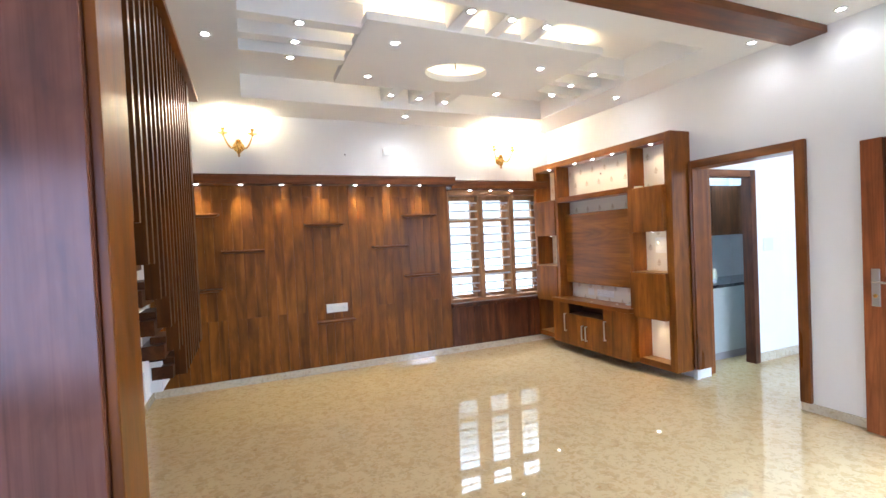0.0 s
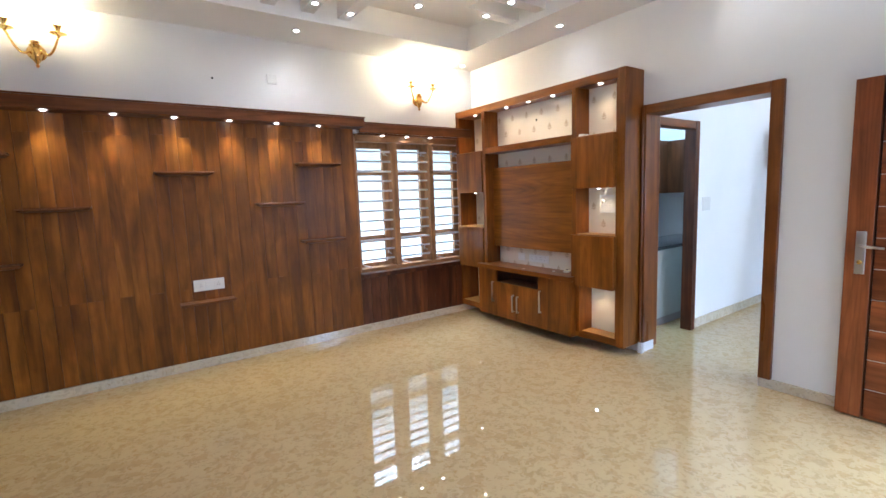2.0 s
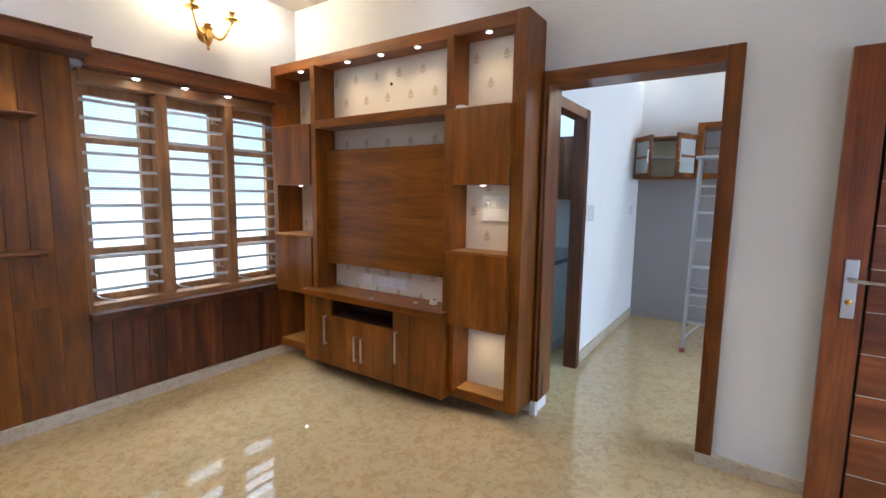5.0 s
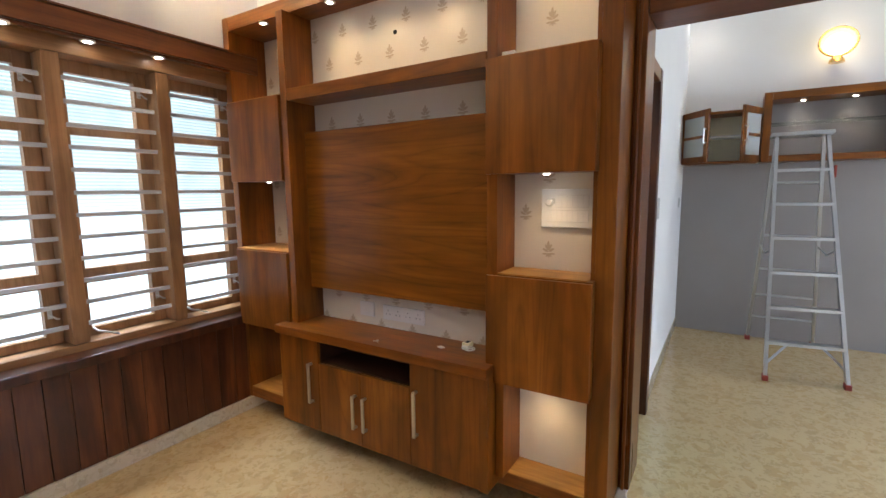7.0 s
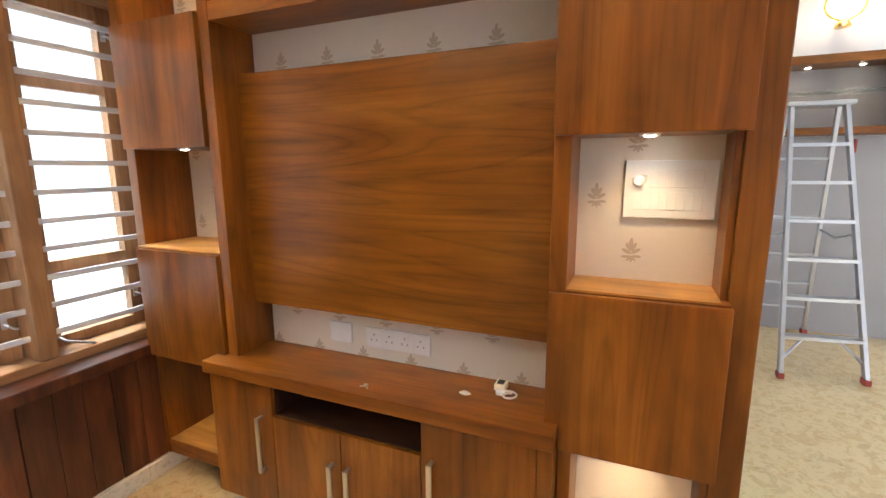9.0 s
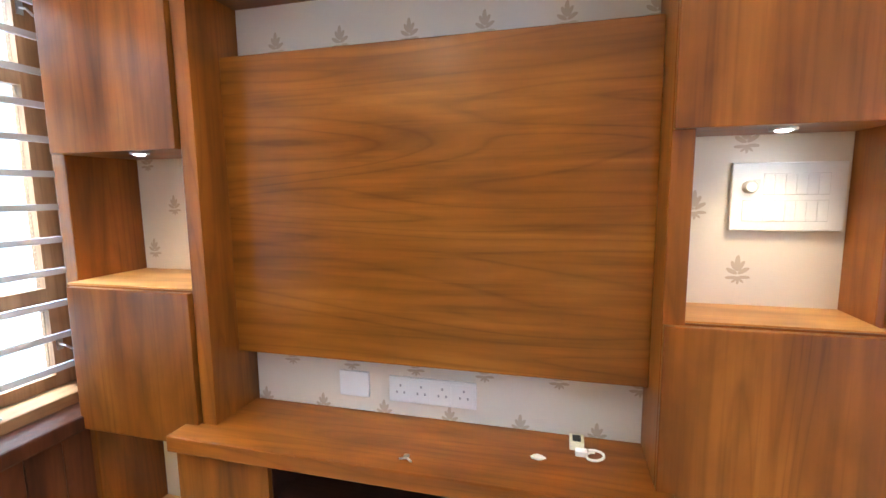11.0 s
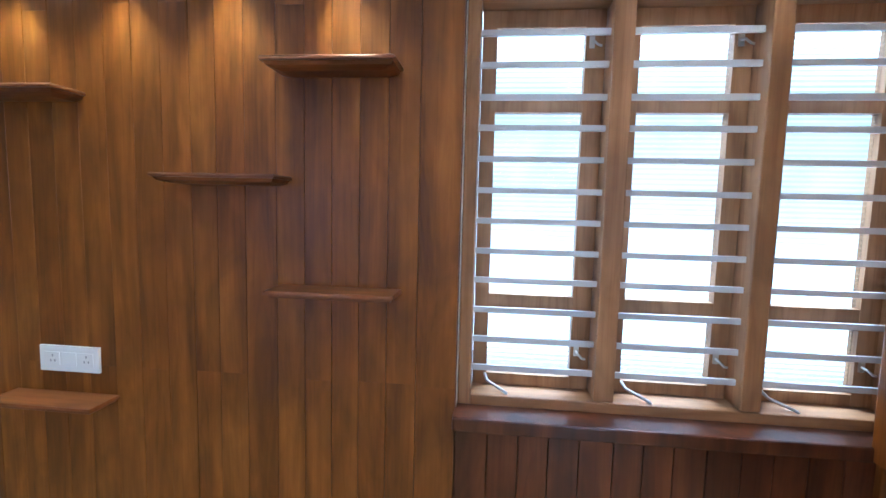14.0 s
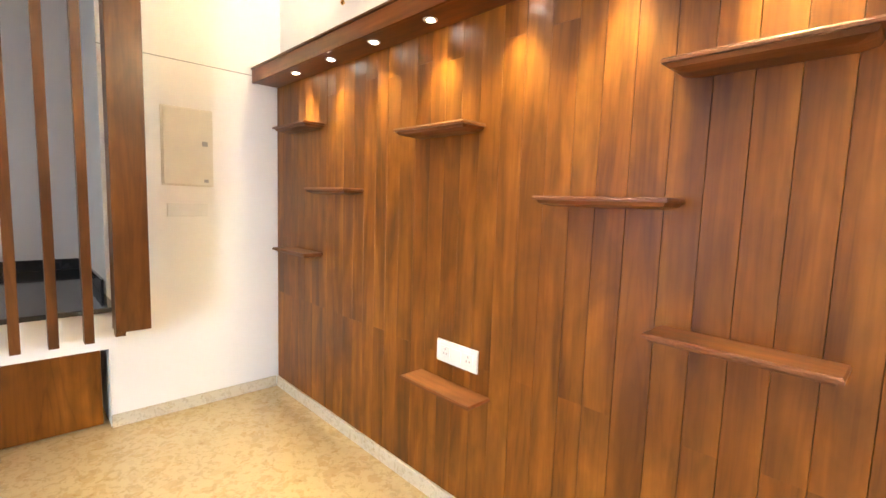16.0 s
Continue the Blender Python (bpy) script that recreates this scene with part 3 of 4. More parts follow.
def small_spot(place, watts, group, label, degrees=75, tilt=(0, 0, -1), warm=WARM, r=0.026):
    """A round recessed spotlight: trim ring and glowing lens, with its beam."""
    t = thing("recessed_spotlight", place, label, "spotlight", group)
    bm = bmesh.new()
    turned(bm, [(r * 0.72, 0.0), (r * 1.18, -0.001), (r * 1.25, 0.003), (r * 1.25, 0.0075), (r * 0.72, 0.0075)], place, 20)
    part("trim_ring", bm, PLATE, t, "", True)
    bm = bmesh.new()
    turned(bm, [(r * 0.2, -0.0035), (r * 0.55, -0.0025), (r * 0.71, 0.0005), (r * 0.71, 0.004)], place, 16)
    part("lens", bm, LED, t, "glowing lens", True)
    p = Vector(place) + Vector((0, 0, -0.012))
    if watts:
        spot_lamp("spot_beam", p, p + Vector(tilt), watts, degrees, 0.9, warm, 0.02)
    return t


for x in (-4.494, -4.062, -3.639, -3.219, -2.792, -2.381, -1.967):
    small_spot((x, -0.095, 2.2315), 12.5, "spotlights along the panelling", "small warm recessed spotlight in the teak pelmet", 84, (0, 0, -1), (1.0, 0.87, 0.45))
for x in (-1.20, -0.885, -0.56):
    small_spot((x, 0.006, 2.1795), 1.0, "spotlights above the window", "small warm spotlight in the window pelmet", 84)

# ---- window ----
win = tagged(new("window_1"), "three-bay teak window with steel grille bars and reeded glass", kind="structure")
bays = ((-1.503, -1.056), (-0.983, -0.554), (-0.484, -0.05))
glassx = ((-1.446, -1.127), (-0.936, -0.619), (-0.422, -0.12))
slab("window_frame", (-1.551, 0.07, 0.63), (-1.504, 0.232, 2.18), WIN_Z, win, 0.006)
slab("window_frame", (-1.055, 0.07, 0.701), (-0.984, 0.232, 2.119), WIN_Z, win, 0.006)
slab("window_frame", (-0.553, 0.07, 0.701), (-0.485, 0.232, 2.119), WIN_Z, win, 0.006)
slab("window_frame", (-0.049, 0.07, 0.63), (0.11, 0.232, 2.18), WIN_Z, win, 0.006)
slab("window_frame", (-1.503, 0.068, 0.632), (-0.05, 0.232, 0.70), WIN_X, win, 0.006)
slab("window_frame", (-1.503, 0.068, 2.12), (-0.05, 0.232, 2.20), WIN_X, win, 0.006)
slab("window_sill", (-1.56, -0.058, 0.612), (0.10, 0.069, 0.664), BOARD_DARK, win, 0.008, "dark varnished sill board")
BARZ = (2.016, 1.905, 1.793, 1.685, 1.573, 1.459, 1.347, 1.235, 1.126, 1.013, 0.900, 0.789)
for (x0, x1), (g0, g1) in zip(bays, glassx):
    sash = boxes("sash", [((x0 + 0.002, 0.178, 0.702), (g0, 0.224, 2.118)), ((g1, 0.178, 0.702), (x1 - 0.002, 0.224, 2.118)),
                          ((g0, 0.180, 0.702), (g1, 0.222, 0.746)), ((g0, 0.180, 0.986), (g1, 0.222, 1.062)), ((g0, 0.180, 1.752), (g1, 0.222, 1.812)), ((g0, 0.180, 2.056), (g1, 0.222, 2.118))], WIN_Z, win)
    for z0, z1 in ((0.746, 0.986), (1.062, 1.752), (1.812, 2.056)):
        p = slab("pane", (g0, 0.202, z0), (g1, 0.207, z1), REED, win, 0, "reeded glass pane")
        p.visible_shadow = False
    for z in BARZ:
        bm = bmesh.new()
        add_box(bm, (x0 - 0.012, 0.112, z - 0.0105), (x1 + 0.012, 0.126, z + 0.0105))
        part("grille_bar", bm, BAR, win)
    # stay, catch and bolts
    bm = bmesh.new()
    tube(bm, [(x0 + 0.05, 0.172, 0.745), (x0 + 0.06, 0.14, 0.73), (x0 + 0.13, 0.09, 0.706), (x0 + 0.135, 0.088, 0.7)], 0.006, 8)
    part("window_stay", bm, STEEL, win, "steel casement stay", True)
    for zc in (0.855, 2.0):
        bm = bmesh.new()
        add_box(bm, (g1 + 0.012, 0.171, zc - 0.02), (g1 + 0.03, 0.179, zc + 0.02))
        tube(bm, [(g1 + 0.02, 0.172, zc), (g1 + 0.022, 0.148, zc - 0.004), (g1 + 0.038, 0.143, zc - 0.02), (g1 + 0.05, 0.146, zc - 0.022)], 0.0045, 8)
        part("catch", bm, STEEL, win, "steel window catch", True)

# ---- floating wall shelves ----
def wall_shelf(x0, z):
    """A short shelf whose moulded underside draws in towards the wall."""
    t = thing("wall_shelf", (x0 + 0.22, -0.004, z), "short dark teak floating shelf fixed to the boards", "shelf", "shelves on the panelling")
    d = 0.135
    rows = [(0.0, d, 0.0), (0.004, d + 0.004, -0.006), (0.004, d + 0.004, -0.014), (-0.008, d - 0.012, -0.020), (-0.012, d - 0.016, -0.026), (-0.045, d - 0.055, -0.034)]
    for name, some in (("shelf_board", rows[:3]), ("moulding", [(-0.006, d - 0.008, -0.0142)] + rows[3:])):
        bm = bmesh.new()
        rings = []
        for e, dep, h in some:
            rings.append([bm.verts.new(v) for v in ((x0 - e, -0.004, z + h), (x0 + 0.44 + e, -0.004, z + h), (x0 + 0.44 + e, -0.004 - dep, z + h), (x0 - e, -0.004 - dep, z + h))])
        for p, q in zip(rings, rings[1:]):
            for i in range(4):
                bm.faces.new((p[i], p[(i + 1) % 4], q[(i + 1) % 4], q[i]))
        bm.faces.new(rings[0])
        bm.faces.new(rings[-1])
        part(name, bm, SHELF, t)
    return t


SHELF = wood("shelf_wood", (0.09, 0.030, 0.010), (0.17, 0.060, 0.018), (0.25, 0.095, 0.03), 'x', 0.4, 0.2, 0.1)
for x0, z in ((-4.735, 1.918), (-4.29, 1.515), (-4.745, 1.105), (-3.40, 1.784), (-2.605, 1.488), (-2.205, 1.866), (-2.20, 1.098), (-3.312, 0.630)):
    wall_shelf(x0, z)


def switch_plate(name, label, a, b, axis, mat=PLATE, modules=(), category="switch"):
    """A white wall plate with raised rim and rows of rockers; a and b are opposite corners, axis the wall's normal."""
    t = thing(name, [(p + q) / 2 for p, q in zip(a, b)], label, category)
    slab("plate", a, b, mat, t, 0.003)
    for c, d, mm in modules:
        slab("rocker", c, d, mm, t, 0.0008)
    return t


mods = [((-3.170 + 0.072 * k, -0.0185, 0.741), (-3.170 + 0.072 * k + 0.062, -0.0155, 0.793), PLATE) for k in range(3)]
mods += [((-3.148 + 0.072 * k + dx, -0.0198, 0.754 + dz), (-3.148 + 0.072 * k + dx + 0.006, -0.018, 0.764 + dz), PLATE_GAP) for k in (0, 2) for dx, dz in ((0, 0), (0.018, 0), (0.009, 0.02))]
switch_plate("power_socket", "white double socket plate on the teak boards", (-3.195, -0.0165, 0.715), (-2.941, -0.004, 0.818), 'y', PLATE, mods, "socket")
switch_plate("blank_plate", "small white blank plate high on the wall", (-2.40, 0.02, 2.62), (-2.31, 0.031, 2.71), 'y', PLATE, (), "plate")
bm = bmesh.new()
turned(bm, [(0.010, 0.0), (0.009, 0.004), (0.004, 0.005)], axis=pose(-2.876, 0.029, 2.62, 90))
tagged(part("cable_hole", bm, BLACK, None, "", True), "small dark cable hole in the white wall", "hole")


# ---- brass wall sconces ----
def wall_sconce(x, z, wall_y=0.03, k_=1.18):
    t = thing("wall_sconce", (x, wall_y, z), "polished brass wall sconce with two lit candle arms", "wall lamp", "brass wall sconces")
    bm = bmesh.new()
    m = pose(x, wall_y, z, 90) @ Matrix.Scale(k_, 4)
    turned(bm, [(0.048, 0.0), (0.05, 0.006), (0.040, 0.012), (0.036, 0.02), (0.020, 0.028), (0.016, 0.05), (0.022, 0.058), (0.012, 0.07), (0.002, 0.074)], axis=m, seg=24)
    part("backplate", bm, BRASS, t, "", True)
    bm = bmesh.new()
    turned(bm, [(0.003, -0.10), (0.012, -0.088), (0.006, -0.078), (0.018, -0.06), (0.030, -0.03), (0.034, -0.005), (0.026, 0.02), (0.034, 0.035), (0.018, 0.045), (0.026, 0.058), (0.006, 0.066)], axis=Matrix.Translation((x, wall_y - 0.045 * k_, z)) @ Matrix.Scale(k_, 4), seg=24)
    part("urn", bm, BRASS, t, "turned brass urn with a drop finial", True)
    for s in (-1, 1):
        bm = bmesh.new()
        pts = []
        for k in range(13):
            u = k / 12
            pts.append((x + s * k_ * (0.02 + 0.105 * u), wall_y - k_ * (0.05 + 0.06 * u), z + k_ * (0.01 - 0.045 * math.sin(u * math.pi * 1.05) + 0.075 * u * u)))
        tube(bm, pts, [k_ * (0.009 - 0.003 * k / 12) for k in range(13)], 10)
        arm = part("arm", bm, BRASS, t, "curved brass arm", True)
        ex, ey, ez = pts[-1]
        bm = bmesh.new()
        turned(bm, [(0.006, -0.012), (0.010, 0.0), (0.034, 0.008), (0.046, 0.014), (0.044, 0.018), (0.014, 0.018), (0.011, 0.03), (0.018, 0.05), (0.026, 0.064), (0.024, 0.066), (0.004, 0.066)], axis=Matrix.Translation((ex, ey, ez)) @ Matrix.Scale(k_, 4), seg=20)
        cup = part("candle_cup", bm, BRASS, t, "brass drip pan and candle cup", True)
        bm = bmesh.new()
        turned(bm, [(0.009, 0.066), (0.016, 0.078), (0.021, 0.098), (0.017, 0.122), (0.008, 0.142), (0.001, 0.155)], axis=Matrix.Translation((ex, ey, ez)) @ Matrix.Scale(k_, 4), seg=16)
        part("bulb", bm, BULB, t, "lit flame-shaped bulb", True)
        d = bpy.data.lights.new("sconce_bulb_light", 'POINT')
        d.energy, d.color, d.shadow_soft_size = 11.5, (1.0, 0.76, 0.42), 0.03
        o = new("sconce_bulb_light", d)
        o.location = (ex, ey - 0.05, ez + 0.27)
    return t


wall_sconce(-4.06, 2.665)
wall_sconce(-0.715, 2.60)

# ---- ceiling downlights ----
LAMPS = [(-3.61, -2.22, PZ + 0.01), (-3.61, -1.90, PZ + 0.01), (-3.62, -1.58, PZ + 0.01), (-0.78, -1.98, PZ + 0.01), (-0.79, -1.65, PZ + 0.01), (-0.79, -1.32, PZ + 0.01),
         (-2.53, -0.85, PZ + 0.01), (-2.20, -0.82, PZ + 0.01), (-1.86, -0.76, PZ + 0.01), (-2.52, -2.74, PZ + 0.01), (-2.18, -2.72, PZ + 0.01), (-1.86, -2.70, PZ + 0.01),
         (-2.88, -2.12, PZ), (-2.91, -1.36, PZ), (-1.42, -1.99, PZ), (-1.45, -1.22, PZ),
         (-4.22, -2.0, CZ), (-2.20, -0.32, CZ), (-0.14, -1.62, CZ), (-0.13, -3.11, CZ), (-0.08, -3.70, CZ), (-0.14, -0.12, CZ), (-4.17, -3.6, CZ), (-2.2, -4.6, CZ)]
for k, (x, y, z) in enumerate(LAMPS):
    edge = z == CZ
    small_spot((x, y, z - 0.004), (6.0 if edge else 5.0) * (0.5 if x < -3.3 or x > -0.3 else 1.0), "ceiling downlights", "round recessed downlight lit in the white ceiling", 150, (0, 0, -1), (1.0, 0.94, 0.84), 0.036)

# ---- wallpaper behind the television unit ----
structure(slab("wallpaper_column", (0.108, -0.52, 0.15), (0.119, -0.02, 2.43), PAPER, bevel=0), "cream wallpaper at the back of the narrow niches")
paper = structure(slab("wallpaper", (0.0, -2.24, 0.15), (0.107, -0.575, 2.43), PAPER, bevel=0), "cream wallpaper with a small brown damask motif")


def petal(bm, y, z, ang, length, width):
    c, s = math.cos(ang), math.sin(ang)
    pts = []
    for k in range(10):
        t = 2 * math.pi * k / 10
        u, v = length * (0.5 + 0.5 * math.cos(t)), width * math.sin(t) * (0.75 + 0.25 * math.cos(t * 0.5))
        pts.append(bm.verts.new((-0.0008, y + u * s + v * c, z + u * c - v * s)))
    bm.faces.new(pts)


bm = bmesh.new()
for ang, ln, wd, z in ((0, 0.046, 0.010, 0.006), (0.5, 0.036, 0.009, 0.002), (-0.5, 0.036, 0.009, 0.002), (1.05, 0.036, 0.009, -0.006), (-1.05, 0.036, 0.009, -0.006), (1.6, 0.034, 0.007, -0.016),
                       (-1.6, 0.034, 0.007, -0.016), (math.pi, 0.026, 0.006, -0.012), (2.3, 0.022, 0.005, -0.018), (-2.3, 0.022, 0.005, -0.018)):
    petal(bm, 0, z * 0.85, ang, ln * 0.85, wd * 0.85)
bmesh.ops.recalc_face_normals(bm, faces=bm.faces)
motif_mesh = bpy.data.meshes.new("motif")
bm.to_mesh(motif_mesh)
bm.free()
motif_mesh.materials.append(MOTIF)
for row in range(-3, 8):
    z = 1.177 + 0.163 * row
    for k in range(-2, 12):
        y = -2.003 + 0.215 * k + (0.1075 if row % 2 else 0)
        if -2.19 < y < -0.04 and not (0.9 < z < 1.78 and -1.80 < y < -0.56) and not -0.60 < y < -0.48:
            o = new("motif", motif_mesh)
            o.location = (0.108 if y > -0.5 else 0, y, z)
            o.parent = paper

# ---- television unit ----
unit = thing("television_unit", (0.0, -1.14, 0.09), "teak laminate wall unit with niches, cupboards and lit shelves", "media unit")
slab("frame_side", (-0.15, -2.315, 0.088), (0.119, -2.24, 2.506), TEAK_Z, unit, 0.004)
slab("frame_side", (-0.15, -0.018, 0.088), (0.119, 0.035, 2.506), TEAK_Z, unit, 0.004)
slab("frame_top", (-0.148, -2.239, 2.425), (0.118, -0.019, 2.505), TEAK_Y, unit, 0.004)
slab("frame_bottom", (-0.148, -2.239, 0.09), (0.118, -0.019, 0.155), TEAK_Y, unit, 0.004)
# tall partitions beside the television bay
slab("partition", (-0.20, -0.572, 0.6885), (0.106, -0.521, 2.424), TEAK_Z, unit, 0.003)
slab("partition", (-0.195, -1.842, 0.6885), (-0.001, -1.795, 2.424), TEAK_Z, unit, 0.003)
slab("partition", (-0.20, -0.515, 0.156), (0.106, -0.473, 0.618), TEAK_Z, unit, 0.002)
slab("partition", (-0.195, -1.876, 0.156), (-0.001, -1.838, 0.606), TEAK_Z, unit, 0.002)
slab("niche_side", (-0.14, -2.239, 0.156), (-0.001, -2.222, 2.424), TEAK_Z, unit, 0.002)
# display shelf above the television panel
slab("display_shelf", (-0.20, -1.794, 1.948), (-0.001, -0.573, 2.012), TEAK_Y, unit, 0.004)
slab("television_panel", (-0.085, -1.794, 0.884), (-0.004, -0.573, 1.788), PANEL, unit, 0.004, "broad teak-veneer panel with horizontal grain")
# projecting cupboards of both columns, each with a front and a lit top
def column_cupboard(y0, y1, z0, z1):
    b = slab("cupboard", (-0.19, y0, z0), (0.106 if y0 > -1 else -0.001, y1, z1), TEAK_Y, unit, 0.002)
    slab("front", (-0.212, y0 - 0.001, z0 - 0.002), (-0.1915, min(y1 + 0.001, -0.045), z1 - 0.004), TEAK_Z, b, 0.0025)


# thin overlay whose paleness paints the lamp light on the shelf
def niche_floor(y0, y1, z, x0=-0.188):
    slab("niche_shelf", (x0, y0, z + 0.0005), (0.106 if y0 > -1 else -0.0015, y1, z + 0.005), LIT_SHELF, unit, 0.001, "niche shelf with the spotlight's glow put into its pale colour")


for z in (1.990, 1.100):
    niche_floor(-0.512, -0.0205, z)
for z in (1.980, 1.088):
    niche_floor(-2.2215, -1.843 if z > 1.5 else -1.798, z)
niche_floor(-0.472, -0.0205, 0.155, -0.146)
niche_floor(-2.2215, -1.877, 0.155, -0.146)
column_cupboard(-0.513, -0.0195, 1.515, 1.990)
column_cupboard(-0.513, -0.0195, 0.620, 1.100)
column_cupboard(-2.244, -1.797, 1.515, 1.980)
column_cupboard(-2.244, -1.797, 0.608, 1.088)
# low cabinet with four doors and an open nook
low = slab("low_cabinet", (-0.238, -1.788, 0.150), (-0.002, -0.459, 0.162), TEAK_Y, unit, 0.001)
# nook boards coloured near black for the shade between the doors
slab("divider", (-0.238, -0.785, 0.162), (-0.002, -0.765, 0.639), SHADEWOOD, low, 0.001)
slab("divider", (-0.238, -1.43, 0.162), (-0.002, -1.41, 0.639), SHADEWOOD, low, 0.001)
slab("nook_floor", (-0.236, -1.409, 0.49), (-0.002, -0.786, 0.505), SHADEWOOD, low, 0.001)
slab("nook_back", (-0.02, -1.409, 0.506), (-0.002, -0.786, 0.639), SHADEWOOD, low, 0.001)
slab("counter_top", (-0.286, -1.836, 0.640), (-0.001, -0.468, 0.688), TEAK_Y, unit, 0.004)
slab("end_stile", (-0.266, -1.834, 0.102), (-0.001, -1.790, 0.639), TEAK_Z, unit, 0.003)
for y0, y1, z0, z1, hy, hz in ((-0.784, -0.472, 0.102, 0.638, -0.735, 0.385), (-1.092, -0.787, 0.102, 0.503, -1.058, 0.295), (-1.409, -1.095, 0.102, 0.503, -1.128, 0.295), (-1.788, -1.412, 0.102, 0.638, -1.452, 0.385)):
    d = slab("cabinet_door", (-0.258, y0, z0), (-0.239, y1, z1), TEAK_Z, unit, 0.0025)
    bm = bmesh.new()
    h = 0.115 if hz > 0.35 else 0.092
    add_box(bm, (-0.292, hy - 0.009, hz - h), (-0.282, hy + 0.009, hz + h))
    add_box(bm, (-0.283, hy - 0.007, hz - h), (-0.258, hy + 0.007, hz - h + 0.012))
    add_box(bm, (-0.283, hy - 0.007, hz + h - 0.012), (-0.258, hy + 0.007, hz + h))
    bmesh.ops.recalc_face_normals(bm, faces=bm.faces)
    bmesh.ops.bevel(bm, geom=list(bm.edges), offset=0.002, segments=2, affect='EDGES')
    part("handle", bm, STEEL, d, "brushed steel bar handle")
UL = "small warm recessed spotlight in the teak unit"
for y, z, w in ((-0.32, 2.4205, 1.6), (-0.855, 2.4205, 1.6), (-1.185, 2.4205, 1.6), (-1.51, 2.4205, 1.6), (-2.05, 2.4205, 1.8), (-0.29, 1.5105, 1.6), (-2.03, 1.5105, 1.35), (-2.03, 0.6035, 1.7), (-0.30, 0.6155, 1.4)):
    small_spot((-0.122, y, z), w * 1.75, "spotlights in the television unit", UL, 116, (0.0, 0, -1), (1.0, 0.68, 0.33), 0.022)

# sockets and switches on the wallpaper
M = [((-0.0155, -1.325 + 0.067 * k, 0.742), (-0.0125, -1.325 + 0.067 * k + 0.058, 0.810), PLATE) for k in range(4)]
for k in range(4):
    for dy, dz in ((0.012, 0), (0.036, 0), (0.024, 0.022)):
        M.append(((-0.0165, -1.325 + 0.067 * k + dy, 0.765 + dz), (-0.015, -1.325 + 0.067 * k + dy + 0.006, 0.773 + dz), PLATE_GAP))
switch_plate("power_socket", "white four-gang socket plate on cream wallpaper", (-0.0135, -1.335, 0.735), (-0.001, -1.058, 0.817), 'x', PLATE, M, "socket")
switch_plate("blank_plate", "square white cover plate on cream wallpaper", (-0.0125, -0.989, 0.737), (-0.001, -0.887, 0.820), 'x', PLATE, (), "plate")
rows = [((-0.0152, -2.178, 1.370), (-0.0140, -2.040, 1.422), PLATE_LINE), ((-0.0152, -2.178, 1.306), (-0.0140, -1.998, 1.358), PLATE_LINE), ((-0.0156, -2.034, 1.385), (-0.0140, -2.018, 1.408), PLATE_LINE)]
rows += [((-0.0168, -2.1765 + 0.0228 * k, 1.3715), (-0.0150, -2.1545 + 0.0228 * k, 1.4205), PLATE) for k in range(6)]
rows += [((-0.0168, -2.1765 + 0.0224 * k, 1.3075), (-0.0150, -2.1549 + 0.0224 * k, 1.3565), PLATE) for k in range(8)]
sb = switch_plate("switchboard", "large white modular switchboard with a fan knob", (-0.0145, -2.212, 1.283), (-0.001, -1.972, 1.448), 'x', PLATE, rows)
bm = bmesh.new()
turned(bm, [(0.016, 0.0), (0.016, 0.01), (0.013, 0.016), (0.011, 0.018)], axis=pose(-0.0145, -2.010, 1.390, 0, -90, 0))
part("fan_knob", bm, PLATE, sb, "round fan speed knob", True)
bm = bmesh.new()
turned(bm, [(0.012, 0.0), (0.010, 0.003), (0.004, 0.004)], axis=pose(-0.0005, -1.18, 2.25, 0, -90, 0))
tagged(part("cable_hole", bm, BLACK, None, "", True), "small dark cable hole in the wallpaper", "hole")

# things lying on the low cabinet and the cupboard
CT = 0.6882
box_ = thing("small_box", (-0.06, -1.622, CT), "little cream cardboard box with a dark window", "box")
slab("carton", (-0.082, -1.642, CT), (-0.034, -1.604, CT + 0.022), LAMINATE, box_, 0.002)
slab("picture", (-0.074, -1.634, CT + 0.0222), (-0.042, -1.612, CT + 0.0232), BLACK, box_, 0)
cable = thing("white_adapter", (-0.104, -1.65, CT), "white adapter with a short curled cable on the cabinet", "adapter")
bm = bmesh.new()
tube(bm, [(-0.115 + 0.028 * math.cos(a * 0.55) * (1 - a * 0.04), -1.668 + 0.022 * math.sin(a * 0.55), CT + 0.0035 + 0.0012 * a) for a in range(14)], 0.0035, 8)
part("cable", bm, PLATE, cable, "", True)
slab("plug", (-0.112, -1.65, CT), (-0.09, -1.618, CT + 0.015), PLATE, cable, 0.003)
scrap = thing("paper_scrap", (-0.147, -1.524, CT), "crumpled scrap of white paper on the cabinet", "paper")
bm = bmesh.new()
bmesh.ops.create_icosphere(bm, subdivisions=2, radius=0.014, matrix=Matrix.Translation((-0.147, -1.524, CT + 0.005)) @ Matrix.Diagonal((0.8, 1.5, 0.38, 1)))
for v in bm.verts:
    v.co += Vector((0.004, 0.005, 0.002)) * noise.noise(v.co * 90)
part("crumple", bm, PLATE, scrap)
tag_ = thing("metal_tag", (-0.235, -1.184, CT), "small steel screw and tag on the cabinet", "screw")
bm = bmesh.new()
tube(bm, [(-0.235, -1.17, CT + 0.003), (-0.228, -1.19, CT + 0.004), (-0.240, -1.205, CT + 0.003)], 0.003, 8)
part("screw", bm, STEEL, tag_, "", True)
slab("tag", (-0.225, -1.192, CT), (-0.213, -1.178, CT + 0.006), STEEL, tag_, 0.001)
